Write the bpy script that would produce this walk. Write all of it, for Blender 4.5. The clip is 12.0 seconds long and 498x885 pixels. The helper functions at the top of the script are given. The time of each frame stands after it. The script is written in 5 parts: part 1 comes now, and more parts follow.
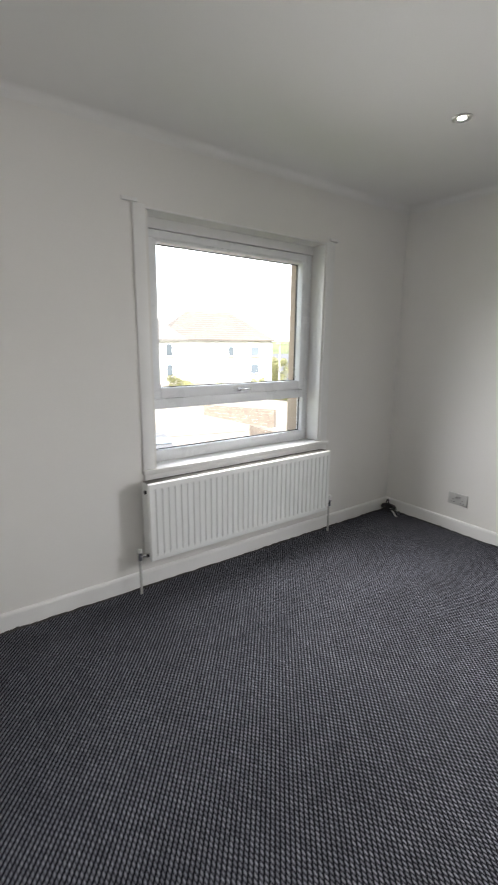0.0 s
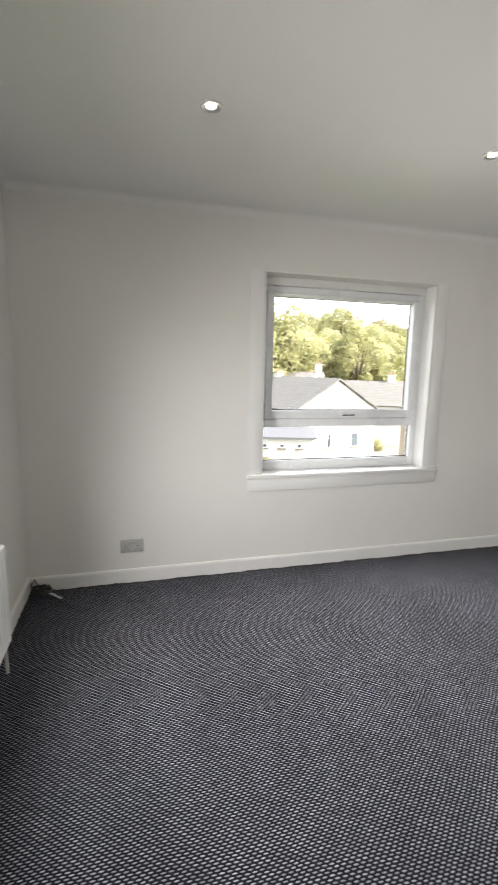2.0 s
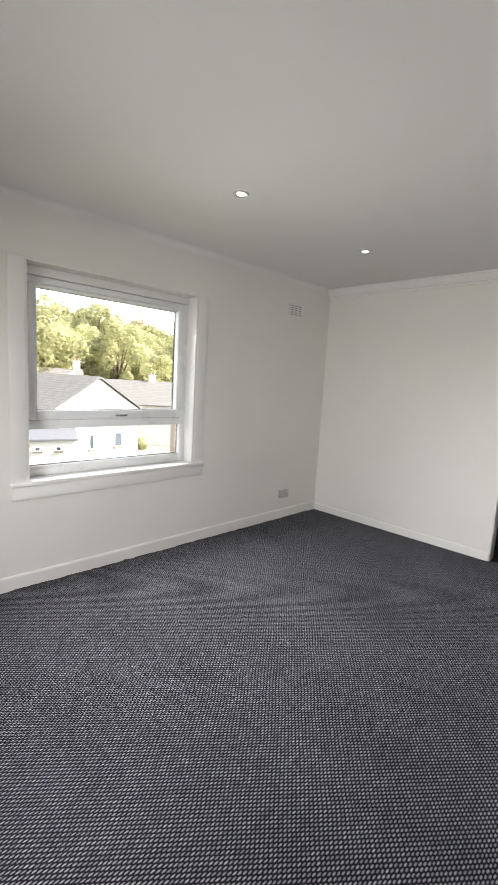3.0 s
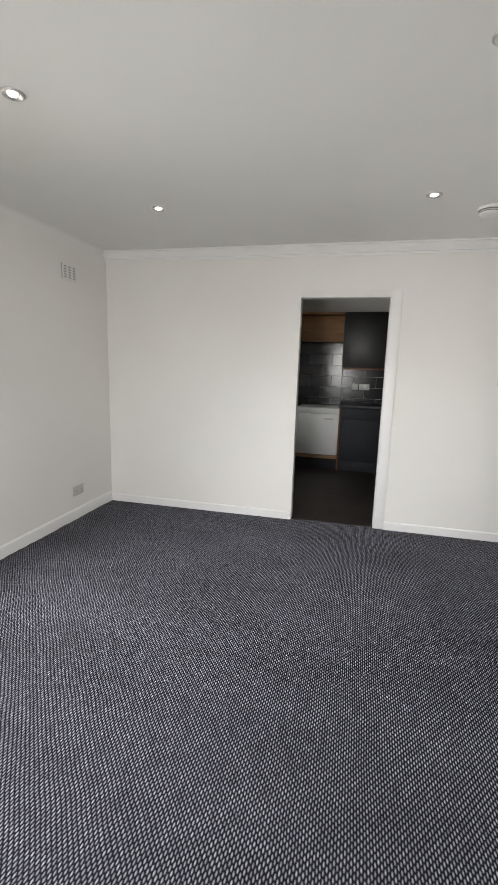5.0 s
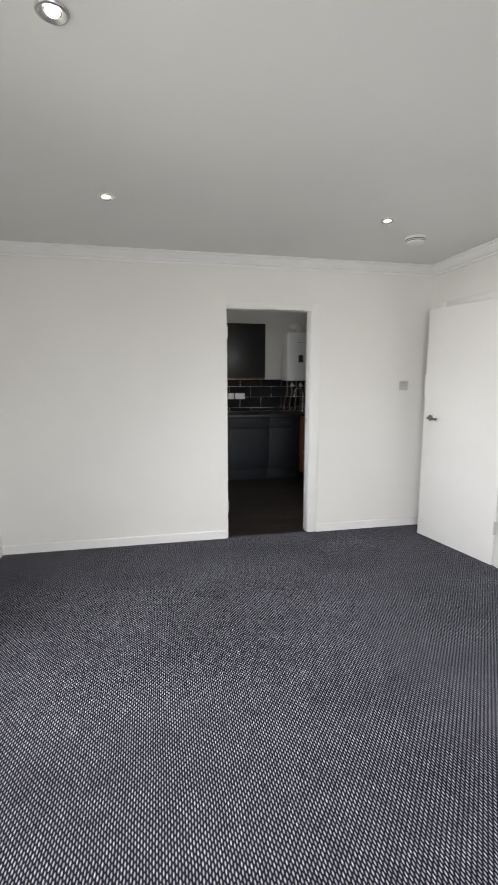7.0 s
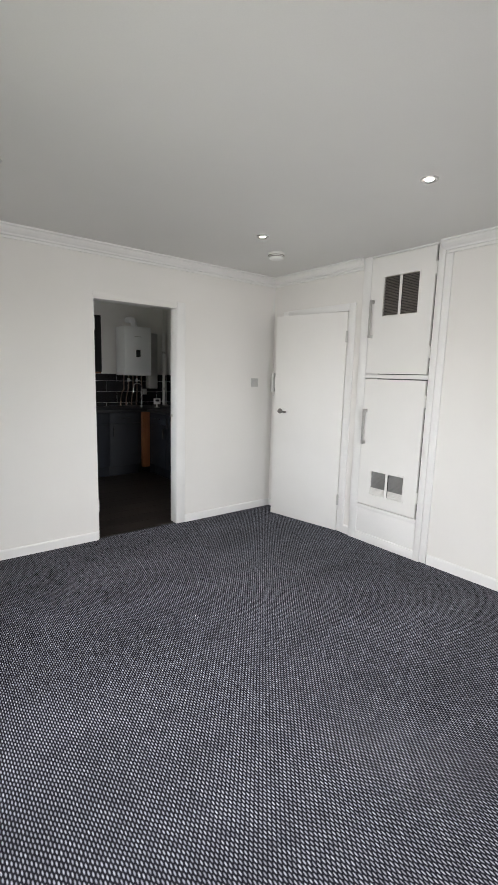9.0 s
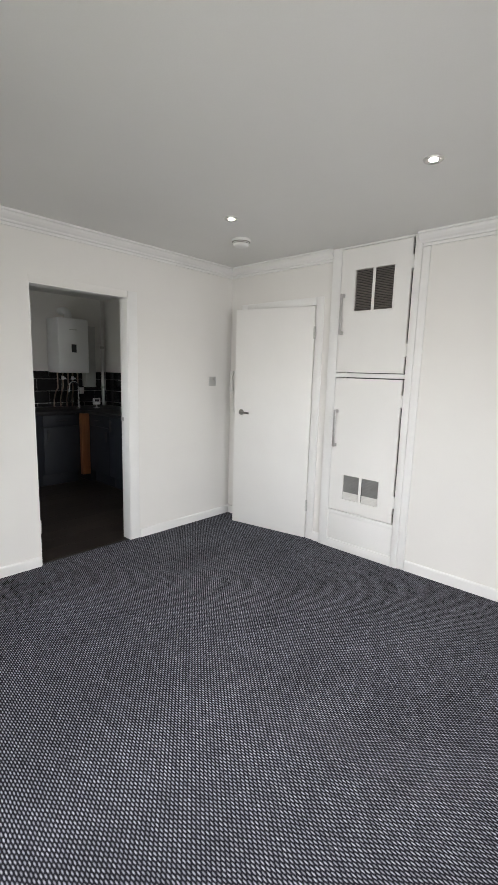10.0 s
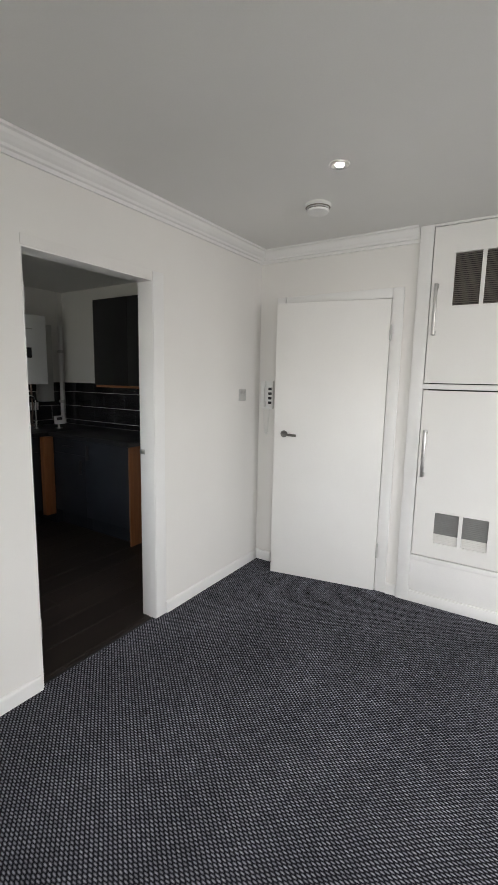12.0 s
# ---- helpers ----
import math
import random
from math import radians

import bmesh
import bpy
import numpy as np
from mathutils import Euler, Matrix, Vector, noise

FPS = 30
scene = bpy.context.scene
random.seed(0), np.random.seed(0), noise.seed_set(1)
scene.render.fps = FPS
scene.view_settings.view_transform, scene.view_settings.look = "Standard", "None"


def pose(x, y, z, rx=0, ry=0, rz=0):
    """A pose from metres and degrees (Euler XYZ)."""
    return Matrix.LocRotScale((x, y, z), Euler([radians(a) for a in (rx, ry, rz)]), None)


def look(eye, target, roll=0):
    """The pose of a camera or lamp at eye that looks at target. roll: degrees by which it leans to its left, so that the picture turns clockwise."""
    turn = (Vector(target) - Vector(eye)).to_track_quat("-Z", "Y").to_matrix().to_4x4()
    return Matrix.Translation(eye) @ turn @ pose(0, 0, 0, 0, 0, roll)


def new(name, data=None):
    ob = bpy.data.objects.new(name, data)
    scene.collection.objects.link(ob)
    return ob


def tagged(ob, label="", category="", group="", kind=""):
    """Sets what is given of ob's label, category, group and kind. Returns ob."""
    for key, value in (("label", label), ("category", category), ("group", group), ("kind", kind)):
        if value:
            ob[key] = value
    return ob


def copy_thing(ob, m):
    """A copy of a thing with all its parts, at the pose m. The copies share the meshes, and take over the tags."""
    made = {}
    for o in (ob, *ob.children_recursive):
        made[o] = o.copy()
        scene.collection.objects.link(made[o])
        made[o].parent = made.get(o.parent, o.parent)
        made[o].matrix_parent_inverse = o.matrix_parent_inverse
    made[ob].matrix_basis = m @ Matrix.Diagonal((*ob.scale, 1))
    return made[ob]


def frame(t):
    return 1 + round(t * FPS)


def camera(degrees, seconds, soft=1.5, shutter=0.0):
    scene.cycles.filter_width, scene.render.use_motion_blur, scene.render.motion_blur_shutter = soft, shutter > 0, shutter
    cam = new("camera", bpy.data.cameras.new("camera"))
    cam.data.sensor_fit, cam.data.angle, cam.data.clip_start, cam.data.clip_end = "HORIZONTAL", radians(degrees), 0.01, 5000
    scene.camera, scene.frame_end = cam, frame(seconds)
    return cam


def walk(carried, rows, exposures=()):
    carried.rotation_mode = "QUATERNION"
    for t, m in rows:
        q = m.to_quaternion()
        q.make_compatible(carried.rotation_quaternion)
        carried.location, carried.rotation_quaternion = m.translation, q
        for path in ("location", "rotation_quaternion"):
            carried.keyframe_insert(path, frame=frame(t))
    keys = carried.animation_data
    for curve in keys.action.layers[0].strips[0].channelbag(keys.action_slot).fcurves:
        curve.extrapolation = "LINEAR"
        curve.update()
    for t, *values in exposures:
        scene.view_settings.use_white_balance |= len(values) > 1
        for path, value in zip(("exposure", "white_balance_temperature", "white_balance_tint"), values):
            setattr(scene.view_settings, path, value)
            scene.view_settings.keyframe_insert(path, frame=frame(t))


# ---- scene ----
cam = camera(58.8, 12.0, 1.5, 0.25)
PATH = [
    (0, (0.595, 2.332, 1.382), (1.752, 3.904, 0.948), 0.5),
    (0.5, (0.734, 2.775, 1.453), (2.268, 3.976, 1.0), 1.1),
    (1, (0.817, 3.21, 1.51), (2.636, 3.887, 1.027), 3.4),
    (1.5, (0.905, 3.586, 1.47), (2.853, 3.697, 1.032), -1.7),
    (2, (0.875, 3.921, 1.402), (2.782, 3.411, 1.083), 1.1),
    (2.5, (0.854, 4.027, 1.44), (2.539, 3.002, 1.113), 2.2),
    (3, (0.848, 4.025, 1.412), (2.241, 2.619, 1.13), 3.3),
    (3.5, (0.826, 3.999, 1.431), (2.077, 2.469, 1.122), 2.3),
    (5.5, (1.661, 3.864, 1.395), (1.95, 1.914, 1.057), 1.0),
    (6, (1.941, 3.783, 1.387), (2.185, 1.825, 1.058), -0.0),
    (6.5, (2.221, 3.721, 1.401), (2.253, 1.747, 1.079), -0.4),
    (7, (2.474, 3.732, 1.426), (2.072, 1.796, 1.129), 0.0),
    (7.5, (2.68, 3.717, 1.392), (1.931, 1.884, 1.111), 1.3),
    (9.5, (3.167, 3.43, 1.435), (1.827, 1.979, 1.119), 1.4),
    (10, (3.109, 3.157, 1.439), (1.661, 1.814, 1.123), 1.6),
    (10.5, (3.11, 2.841, 1.435), (1.638, 1.524, 1.121), 1.7),
    (11, (3.121, 2.513, 1.453), (1.564, 1.298, 1.139), 1.8),
    (11.5, (3.062, 2.135, 1.466), (1.487, 0.943, 1.155), 1.4),
    (12, (2.972, 1.824, 1.467), (1.307, 0.753, 1.177), 1.1),
]
EXPOSURES = [(0, 2.65, 6500, 10), (1.0, 2.36, 6750, 10), (1.5, 2.50, 6850, 10), (1.8, 2.74, 6800, 10), (2.5, 2.7, 6650, 10), (3.5, 2.64, 6800, 10), (5.5, 2.95, 6550, 10), (7.5, 2.82, 6500, 10), (9.5, 2.76, 6520, 10), (11, 2.74, 6580, 10), (12, 2.67, 6580, 10)]
walk(cam, [(t, look(eye, target, roll)) for t, eye, target, roll in PATH], EXPOSURES)
SKY, SUN, LAMP, DAY, KDAY, TILT, DAYC = 0.14, 2.5, 8.0, 5.3, 0.6, 25.5, (0.98, 0.965, 0.965)
CARPET_A, CARPET_B, CARPET_C = (0.22, 0.225, 0.262), (0.285, 0.293, 0.34), (0.365, 0.375, 0.425)

# world, sun and sky
world = bpy.data.worlds.new("sky")
scene.world = world
world.use_nodes = True
wn = world.node_tree.nodes
sky = wn.new("ShaderNodeTexSky")
sky.sky_type = "NISHITA"
sky.sun_disc = False
sky.sun_elevation, sky.sun_rotation = radians(42), radians(215)
sky.air_density, sky.dust_density = 1.0, 1.5
hazy = wn.new("ShaderNodeHueSaturation")
hazy.inputs["Saturation"].default_value = 0.35
wn["Background"].inputs["Strength"].default_value = SKY
world.node_tree.links.new(sky.outputs[0], hazy.inputs["Color"])
world.node_tree.links.new(hazy.outputs[0], wn["Background"].inputs["Color"])
sun = new("sun", bpy.data.lights.new("sun", "SUN"))
sun.data.energy, sun.data.angle, sun.data.color = SUN, radians(6), (1.0, 0.96, 0.9)
SUN_AZ = radians(215)
sun.matrix_world = look((0, 0, 0), (-math.sin(SUN_AZ) * 0.75, -math.cos(SUN_AZ) * 0.75, -0.67))

# daylight in the two window openings, falling from the sky, so turned downwards
for side in (0, 1):
    for i in range(10):
        z = 0.88 + 0.118 * i
        lamp = new("window_daylight", bpy.data.lights.new("window_daylight", "AREA"))
        lamp.data.shape, lamp.data.size, lamp.data.size_y = "RECTANGLE", 1.02, 0.125
        lamp.data.energy, lamp.data.color = DAY / 10, DAYC
        lamp.data.spread = radians(126)
        drop = math.tan(radians(TILT))
        at, to = (((2.232, 4.635, z), (2.232, 3.635, z - drop)), ((3.799, 2.42, z), (2.799, 2.42, z - drop)))[side]
        lamp.matrix_world = look(at, to)

lamp = new("kitchen_daylight", bpy.data.lights.new("kitchen_daylight", "AREA"))
lamp.data.shape, lamp.data.size, lamp.data.size_y = "RECTANGLE", 0.8, 0.85
lamp.data.energy, lamp.data.color = KDAY, DAYC
lamp.matrix_world = look((2.84, -0.8, 1.52), (1.0, -1.2, 1.3))

# plan: x east, y north, z up; floor at 0
W, L, H = 3.737, 4.575, 2.395


# ---- materials ----
class Nodes:
    """A short way to write node materials."""

    def __init__(self, name, rough=0.6, metal=0.0):
        self.m = bpy.data.materials.new(name)
        self.m.use_nodes = True
        self.t = self.m.node_tree
        self.b = self.t.nodes["Principled BSDF"]
        self.b.inputs["Roughness"].default_value = rough
        self.b.inputs["Metallic"].default_value = metal
        self.co = self.t.nodes.new("ShaderNodeTexCoord").outputs["Object"]

    def put(self, socket, v):
        if isinstance(v, (int, float, tuple)):
            socket.default_value = v
        else:
            self.t.links.new(v, socket)

    def math(self, op, a, b=0.0, clamp=False):
        n = self.t.nodes.new("ShaderNodeMath")
        n.operation, n.use_clamp = op, clamp
        self.put(n.inputs[0], a)
        self.put(n.inputs[1], b)
        return n.outputs[0]

    def noise(self, scale, detail=3.0, stretch=None, rough=0.55):
        n = self.t.nodes.new("ShaderNodeTexNoise")
        n.inputs["Scale"].default_value, n.inputs["Detail"].default_value = scale, detail
        n.inputs["Roughness"].default_value = rough
        co = self.co
        if stretch:
            mp = self.t.nodes.new("ShaderNodeMapping")
            mp.inputs["Scale"].default_value = stretch
            self.t.links.new(co, mp.inputs[0])
            co = mp.outputs[0]
        self.t.links.new(co, n.inputs["Vector"])
        return n.outputs["Fac"]

    def ramp(self, fac, stops):
        n = self.t.nodes.new("ShaderNodeValToRGB")
        e = n.color_ramp.elements
        while len(e) < len(stops):
            e.new(0.5)
        for el, (p, c) in zip(e, stops):
            el.position, el.color = p, (*c, 1)
        self.put(n.inputs[0], fac)
        return n.outputs[0]

    def mix(self, fac, a, b, blend="MIX"):
        n = self.t.nodes.new("ShaderNodeMix")
        n.data_type, n.blend_type = "RGBA", blend
        self.put(n.inputs[0], fac)
        self.put(n.inputs[6], a if not isinstance(a, tuple) else (*a[:3], 1))
        self.put(n.inputs[7], b if not isinstance(b, tuple) else (*b[:3], 1))
        return n.outputs[2]

    def xyz(self):
        n = self.t.nodes.new("ShaderNodeSeparateXYZ")
        self.t.links.new(self.co, n.inputs[0])
        return n.outputs

    def rnd(self):
        return self.t.nodes.new("ShaderNodeObjectInfo").outputs["Random"]

    def color(self, v):
        self.put(self.b.inputs["Base Color"], v if not isinstance(v, tuple) else (*v[:3], 1))
        return self

    def rough(self, v):
        self.put(self.b.inputs["Roughness"], v)
        return self

    def bump(self, height, strength=0.3, dist=0.002):
        n = self.t.nodes.new("ShaderNodeBump")
        n.inputs["Strength"].default_value, n.inputs["Distance"].default_value = strength, dist
        self.put(n.inputs["Height"], height)
        self.t.links.new(n.outputs[0], self.b.inputs["Normal"])
        return self


def painted(name, c, rough=0.6, spread=0.04, grain=260, bump=0.12, patch=1.3):
    k = Nodes(name, rough)
    lo, hi = tuple(v * (1 - spread) for v in c), tuple(min(1, v * (1 + spread)) for v in c)
    big = k.ramp(k.noise(patch, 4), [(0.3, lo), (0.7, hi)])
    fine = k.noise(grain, 2)
    k.color(k.mix(0.06, big, k.ramp(fine, [(0.3, tuple(v * 0.7 for v in c)), (0.7, hi)])))
    k.rough(k.math("ADD", k.math("MULTIPLY", k.noise(6, 3), 0.15), rough - 0.07))
    k.bump(k.math("ADD", fine, k.math("MULTIPLY", k.noise(14, 3), 2.5)), bump, 0.0015)
    return k.m


def metal(name, c, rough=0.3):
    k = Nodes(name, rough, 1.0)
    k.color(k.ramp(k.noise(30, 3), [(0.3, tuple(v * 0.85 for v in c)), (0.7, c)]))
    k.rough(k.math("ADD", k.math("MULTIPLY", k.noise(90, 2), 0.2), rough - 0.1))
    return k.m


def wood(name, dark, light, axis="z", scale=1.0, rough=0.45):
    st = {"x": (1.2, 22, 22), "y": (22, 1.2, 22), "z": (22, 22, 1.2)}[axis]
    k = Nodes(name, rough)
    g = k.noise(2.2 * scale, 6, st, 0.65)
    c = k.ramp(g, [(0.25, dark), (0.5, tuple((a + b) / 2 for a, b in zip(dark, light))), (0.75, light)])
    shade = k.math("ADD", k.math("MULTIPLY", k.rnd(), 0.45), 0.75)
    n = k.t.nodes.new("ShaderNodeVectorMath")
    n.operation = "SCALE"
    k.t.links.new(c, n.inputs[0])
    k.t.links.new(shade, n.inputs["Scale"])
    k.color(n.outputs[0]).bump(g, 0.15, 0.001)
    k.rough(k.math("ADD", k.math("MULTIPLY", g, 0.2), rough - 0.1))
    return k.m


M = {}
M["wall"] = painted("white_matt_wall_paint", (0.79, 0.775, 0.745), 0.75, 0.025, 220, 0.16, 1.1)
M["ceiling"] = painted("matt_ceiling_paint", (0.78, 0.775, 0.755), 0.8, 0.025, 180, 0.18, 0.9)
M["trim"] = painted("white_satin_woodwork", (0.82, 0.815, 0.8), 0.42, 0.03, 120, 0.08, 3)
M["upvc"] = painted("white_plastic_window_frame", (0.84, 0.85, 0.86), 0.28, 0.015, 60, 0.03, 4)
M["door"] = painted("white_satin_door_paint", (0.82, 0.81, 0.785), 0.45, 0.02, 150, 0.07, 2)
M["radiator"] = painted("white_radiator_enamel", (0.83, 0.84, 0.82), 0.32, 0.02, 90, 0.03, 4)
M["plastic"] = painted("white_moulded_plastic", (0.78, 0.78, 0.76), 0.35, 0.02, 90, 0.03, 8)
M["steel"] = metal("brushed_steel", (0.62, 0.61, 0.6), 0.38)
M["darksteel"] = metal("dark_satin_steel", (0.26, 0.25, 0.24), 0.35)
M["chrome"] = metal("polished_chrome", (0.8, 0.8, 0.8), 0.14)
M["pipe"] = metal("dull_copper_pipe", (0.34, 0.26, 0.21), 0.4)
M["plate"] = painted("grey_metal_face_plate", (0.52, 0.52, 0.5), 0.4, 0.05, 120, 0.04, 9)
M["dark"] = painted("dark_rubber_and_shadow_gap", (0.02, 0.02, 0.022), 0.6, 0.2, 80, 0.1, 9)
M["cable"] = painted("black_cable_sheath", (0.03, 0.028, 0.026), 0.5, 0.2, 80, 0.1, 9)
M["radgrille"] = painted("grey_pressed_radiator_grille", (0.14, 0.135, 0.12), 0.6, 0.1, 120, 0.04, 9)
# slat metal; also colours the painted shade in vent holes and detector gaps
M["grille"] = painted("brown_grey_grille_metal_and_gap_shade", (0.2, 0.18, 0.16), 0.5, 0.1, 120, 0.04, 9)
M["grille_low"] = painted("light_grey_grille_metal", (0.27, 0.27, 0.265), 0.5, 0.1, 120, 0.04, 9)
M["cab"] = painted("dark_navy_cabinet_paint", (0.009, 0.012, 0.018), 0.62, 0.12, 120, 0.04, 4)
M["cabup"] = painted("dark_grey_cabinet_paint", (0.012, 0.012, 0.0115), 0.4, 0.1, 120, 0.04, 4)
M["worktop"] = painted("black_laminate_worktop", (0.01, 0.01, 0.012), 0.45, 0.3, 300, 0.04, 30)
M["oak"] = wood("reddish_oak_veneer", (0.16, 0.055, 0.02), (0.3, 0.12, 0.045), "z")
M["oakx"] = wood("oak_shelf_board", (0.3, 0.15, 0.06), (0.52, 0.3, 0.14), "x")
M["plank"] = wood("dark_laminate_plank", (0.011, 0.008, 0.007), (0.038, 0.028, 0.023), "x", 1.0, 0.5)
M["boiler"] = painted("white_enamelled_casing", (0.84, 0.85, 0.85), 0.3, 0.02, 80, 0.03, 4)
M["grout"] = painted("pale_grout", (0.66, 0.66, 0.64), 0.8, 0.1, 200, 0.2, 8)
k = Nodes("glossy_black_tile", 0.16)
k.color(k.ramp(k.rnd(), [(0, (0.008, 0.008, 0.009)), (1, (0.018, 0.018, 0.02))])).bump(k.noise(9, 2), 0.25, 0.002)
M["tile"] = k.m
k = Nodes("lit_lamp_lens", 0.4)
k.color((0.9, 0.9, 0.88))
k.b.inputs["Emission Color"].default_value, k.b.inputs["Emission Strength"].default_value = (1, 0.95, 0.86, 1), LAMP
M["lens"] = k.m


def glass(name, tint=(0.97, 0.985, 0.98)):
    k = Nodes(name, 0.0)
    k.color(tint)
    k.b.inputs["Transmission Weight"].default_value, k.b.inputs["IOR"].default_value = 1.0, 1.05
    return k.m


M["glass"] = glass("clear_window_glass")
k = Nodes("dark_reflective_far_pane", 0.08)
k.color(k.ramp(k.rnd(), [(0, (0.05, 0.06, 0.07)), (1, (0.12, 0.14, 0.16))]))
M["farpane"] = k.m

# loop carpet: rows of pale staggered loops; navy-black ground also holds painted gap shade
k = Nodes("ribbed_loop_carpet", 0.95)
X, Y, Z = k.xyz()
wob = k.math("MULTIPLY", k.math("SUBTRACT", k.noise(3.4, 5), 0.5), 0.02)
u = k.math("DIVIDE", k.math("ADD", X, wob), 0.0094)
col = k.math("FLOOR", u)
fu = k.math("SUBTRACT", k.math("SUBTRACT", u, col), 0.5)
v = k.math("ADD", k.math("DIVIDE", k.math("ADD", Y, wob), 0.0226), k.math("MULTIPLY", col, 0.5))
row = k.math("FLOOR", v)
fv = k.math("SUBTRACT", k.math("SUBTRACT", v, row), 0.5)
slant = k.math("SUBTRACT", fu, k.math("MULTIPLY", fv, 0.04))
d2 = k.math("ADD", k.math("POWER", k.math("MULTIPLY", k.math("ABSOLUTE", slant), 2.6), 2.0),
            k.math("POWER", k.math("MULTIPLY", k.math("ABSOLUTE", fv), 2.3), 2.0))
loop = k.math("SUBTRACT", 1.0, k.math("POWER", d2, 0.95), clamp=True)
wn_ = k.t.nodes.new("ShaderNodeTexWhiteNoise")
cmb = k.t.nodes.new("ShaderNodeCombineXYZ")
k.put(cmb.inputs[0], col)
k.put(cmb.inputs[1], row)
k.put(wn_.inputs["Vector"], cmb.outputs[0])
tone = k.ramp(wn_.outputs["Value"], [(0, CARPET_A), (0.5, CARPET_B), (1, CARPET_C)])
hair = k.noise(900, 2)
face = k.math("MULTIPLY", k.math("POWER", loop, 1.1), k.math("ADD", k.math("MULTIPLY", hair, 0.7), 0.65), clamp=True)
# broad bands: wear, plus pile shading of walk marks put into the colour
wear_pile_shade = k.math("ADD", k.math("MULTIPLY", k.noise(1.1, 5, (1.0, 2.2, 1.0)), 0.9), 0.55)
base = k.mix(face, (0.009, 0.009, 0.013), tone)
sc = k.t.nodes.new("ShaderNodeVectorMath")
sc.operation = "SCALE"
k.t.links.new(base, sc.inputs[0])
k.t.links.new(wear_pile_shade, sc.inputs["Scale"])
k.color(sc.outputs[0])
k.b.inputs["Specular IOR Level"].default_value = 0.12
k.b.inputs["Diffuse Roughness"].default_value = 1.0
k.bump(k.math("ADD", loop, k.math("MULTIPLY", hair, 0.15)), 0.9, 0.003)
M["carpet"] = k.m

# outdoor materials
M["harl"] = painted("pale_harled_render", (0.5, 0.485, 0.45), 0.9, 0.06, 30, 0.5, 0.4)
M["tan"] = painted("tan_roughcast_render", (0.36, 0.285, 0.225), 0.9, 0.16, 60, 0.7, 3)
k = Nodes("slate_roof", 0.7)
X, Y, Z = k.xyz()
bands = k.math("FRACT", k.math("MULTIPLY", Z, 5.0))
k.color(k.mix(k.math("LESS_THAN", bands, 0.14), k.ramp(k.noise(3, 5), [(0.3, (0.105, 0.097, 0.09)), (0.7, (0.16, 0.15, 0.14))]), (0.08, 0.075, 0.07)))
k.bump(bands, 0.4, 0.03)
M["slate"] = k.m
k = Nodes("brown_roof_tiles", 0.85)
X, Y, Z = k.xyz()
bands = k.math("FRACT", k.math("MULTIPLY", Z, 3.6))
k.color(k.mix(k.math("LESS_THAN", bands, 0.25), k.ramp(k.noise(2, 5), [(0.3, (0.105, 0.09, 0.08)), (0.7, (0.15, 0.13, 0.115))]), (0.095, 0.08, 0.07)))
k.bump(bands, 0.6, 0.04)
M["pantile"] = k.m
M["sheet"] = painted("grey_sheet_roofing", (0.10, 0.10, 0.11), 0.6, 0.08, 2, 0.1, 0.1)
M["stone"] = painted("rubble_stone", (0.16, 0.13, 0.105), 0.95, 0.25, 8, 0.8, 2.2)
M["brick"] = painted("weathered_brick", (0.34, 0.22, 0.17), 0.9, 0.2, 12, 0.7, 3)
k = Nodes("ground_grass_and_gravel", 0.95)
k.color(k.ramp(k.noise(0.09, 6), [(0.35, (0.07, 0.085, 0.03)), (0.5, (0.11, 0.12, 0.05)), (0.62, (0.15, 0.15, 0.07))])).bump(k.noise(4, 4), 0.5, 0.05)
M["grass"] = k.m
M["asphalt"] = painted("pale_worn_asphalt", (0.2, 0.18, 0.155), 0.9, 0.15, 40, 0.4, 0.5)
# leaf colours lifted pale, so the haze outdoors is painted into them
for nm, a, b in (("leaf", (0.31, 0.32, 0.16), (0.43, 0.43, 0.23)), ("leafy", (0.43, 0.42, 0.21), (0.54, 0.53, 0.29)), ("leafo", (0.35, 0.3, 0.18), (0.46, 0.41, 0.26))):
    k = Nodes(nm + "_hazed_foliage", 0.7)
    gi = k.t.nodes.new("ShaderNodeNewGeometry").outputs["Random Per Island"]
    k.color(k.mix(k.math("MULTIPLY", k.rnd(), 0.5), k.ramp(gi, [(0, a), (1, b)]), (0.14, 0.13, 0.06)))
    k.b.inputs["Transmission Weight"].default_value = 0.0
    k.b.inputs["Subsurface Weight"].default_value = 0.0
    tr = k.t.nodes.new("ShaderNodeBsdfTranslucent")
    mx = k.t.nodes.new("ShaderNodeMixShader")
    mx.inputs[0].default_value = 0.6
    k.put(tr.inputs["Color"], k.b.inputs["Base Color"].links[0].from_socket)
    out = k.t.nodes["Material Output"]
    k.t.links.new(k.b.outputs[0], mx.inputs[1])
    k.t.links.new(tr.outputs[0], mx.inputs[2])
    k.t.links.new(mx.outputs[0], out.inputs["Surface"])
    M[nm] = k.m
M["bark"] = painted("grey_brown_bark", (0.14, 0.11, 0.08), 0.95, 0.2, 30, 0.8, 3)
M["carpaint"] = painted("dark_car_paint", (0.1, 0.1, 0.105), 0.45, 0.05, 20, 0.01, 2)
M["yellow"] = painted("yellow_moulded_plastic", (0.6, 0.5, 0.06), 0.5, 0.08, 20, 0.1, 3)
M["blue"] = painted("blue_fabric", (0.05, 0.14, 0.24), 0.8, 0.1, 20, 0.1, 3)


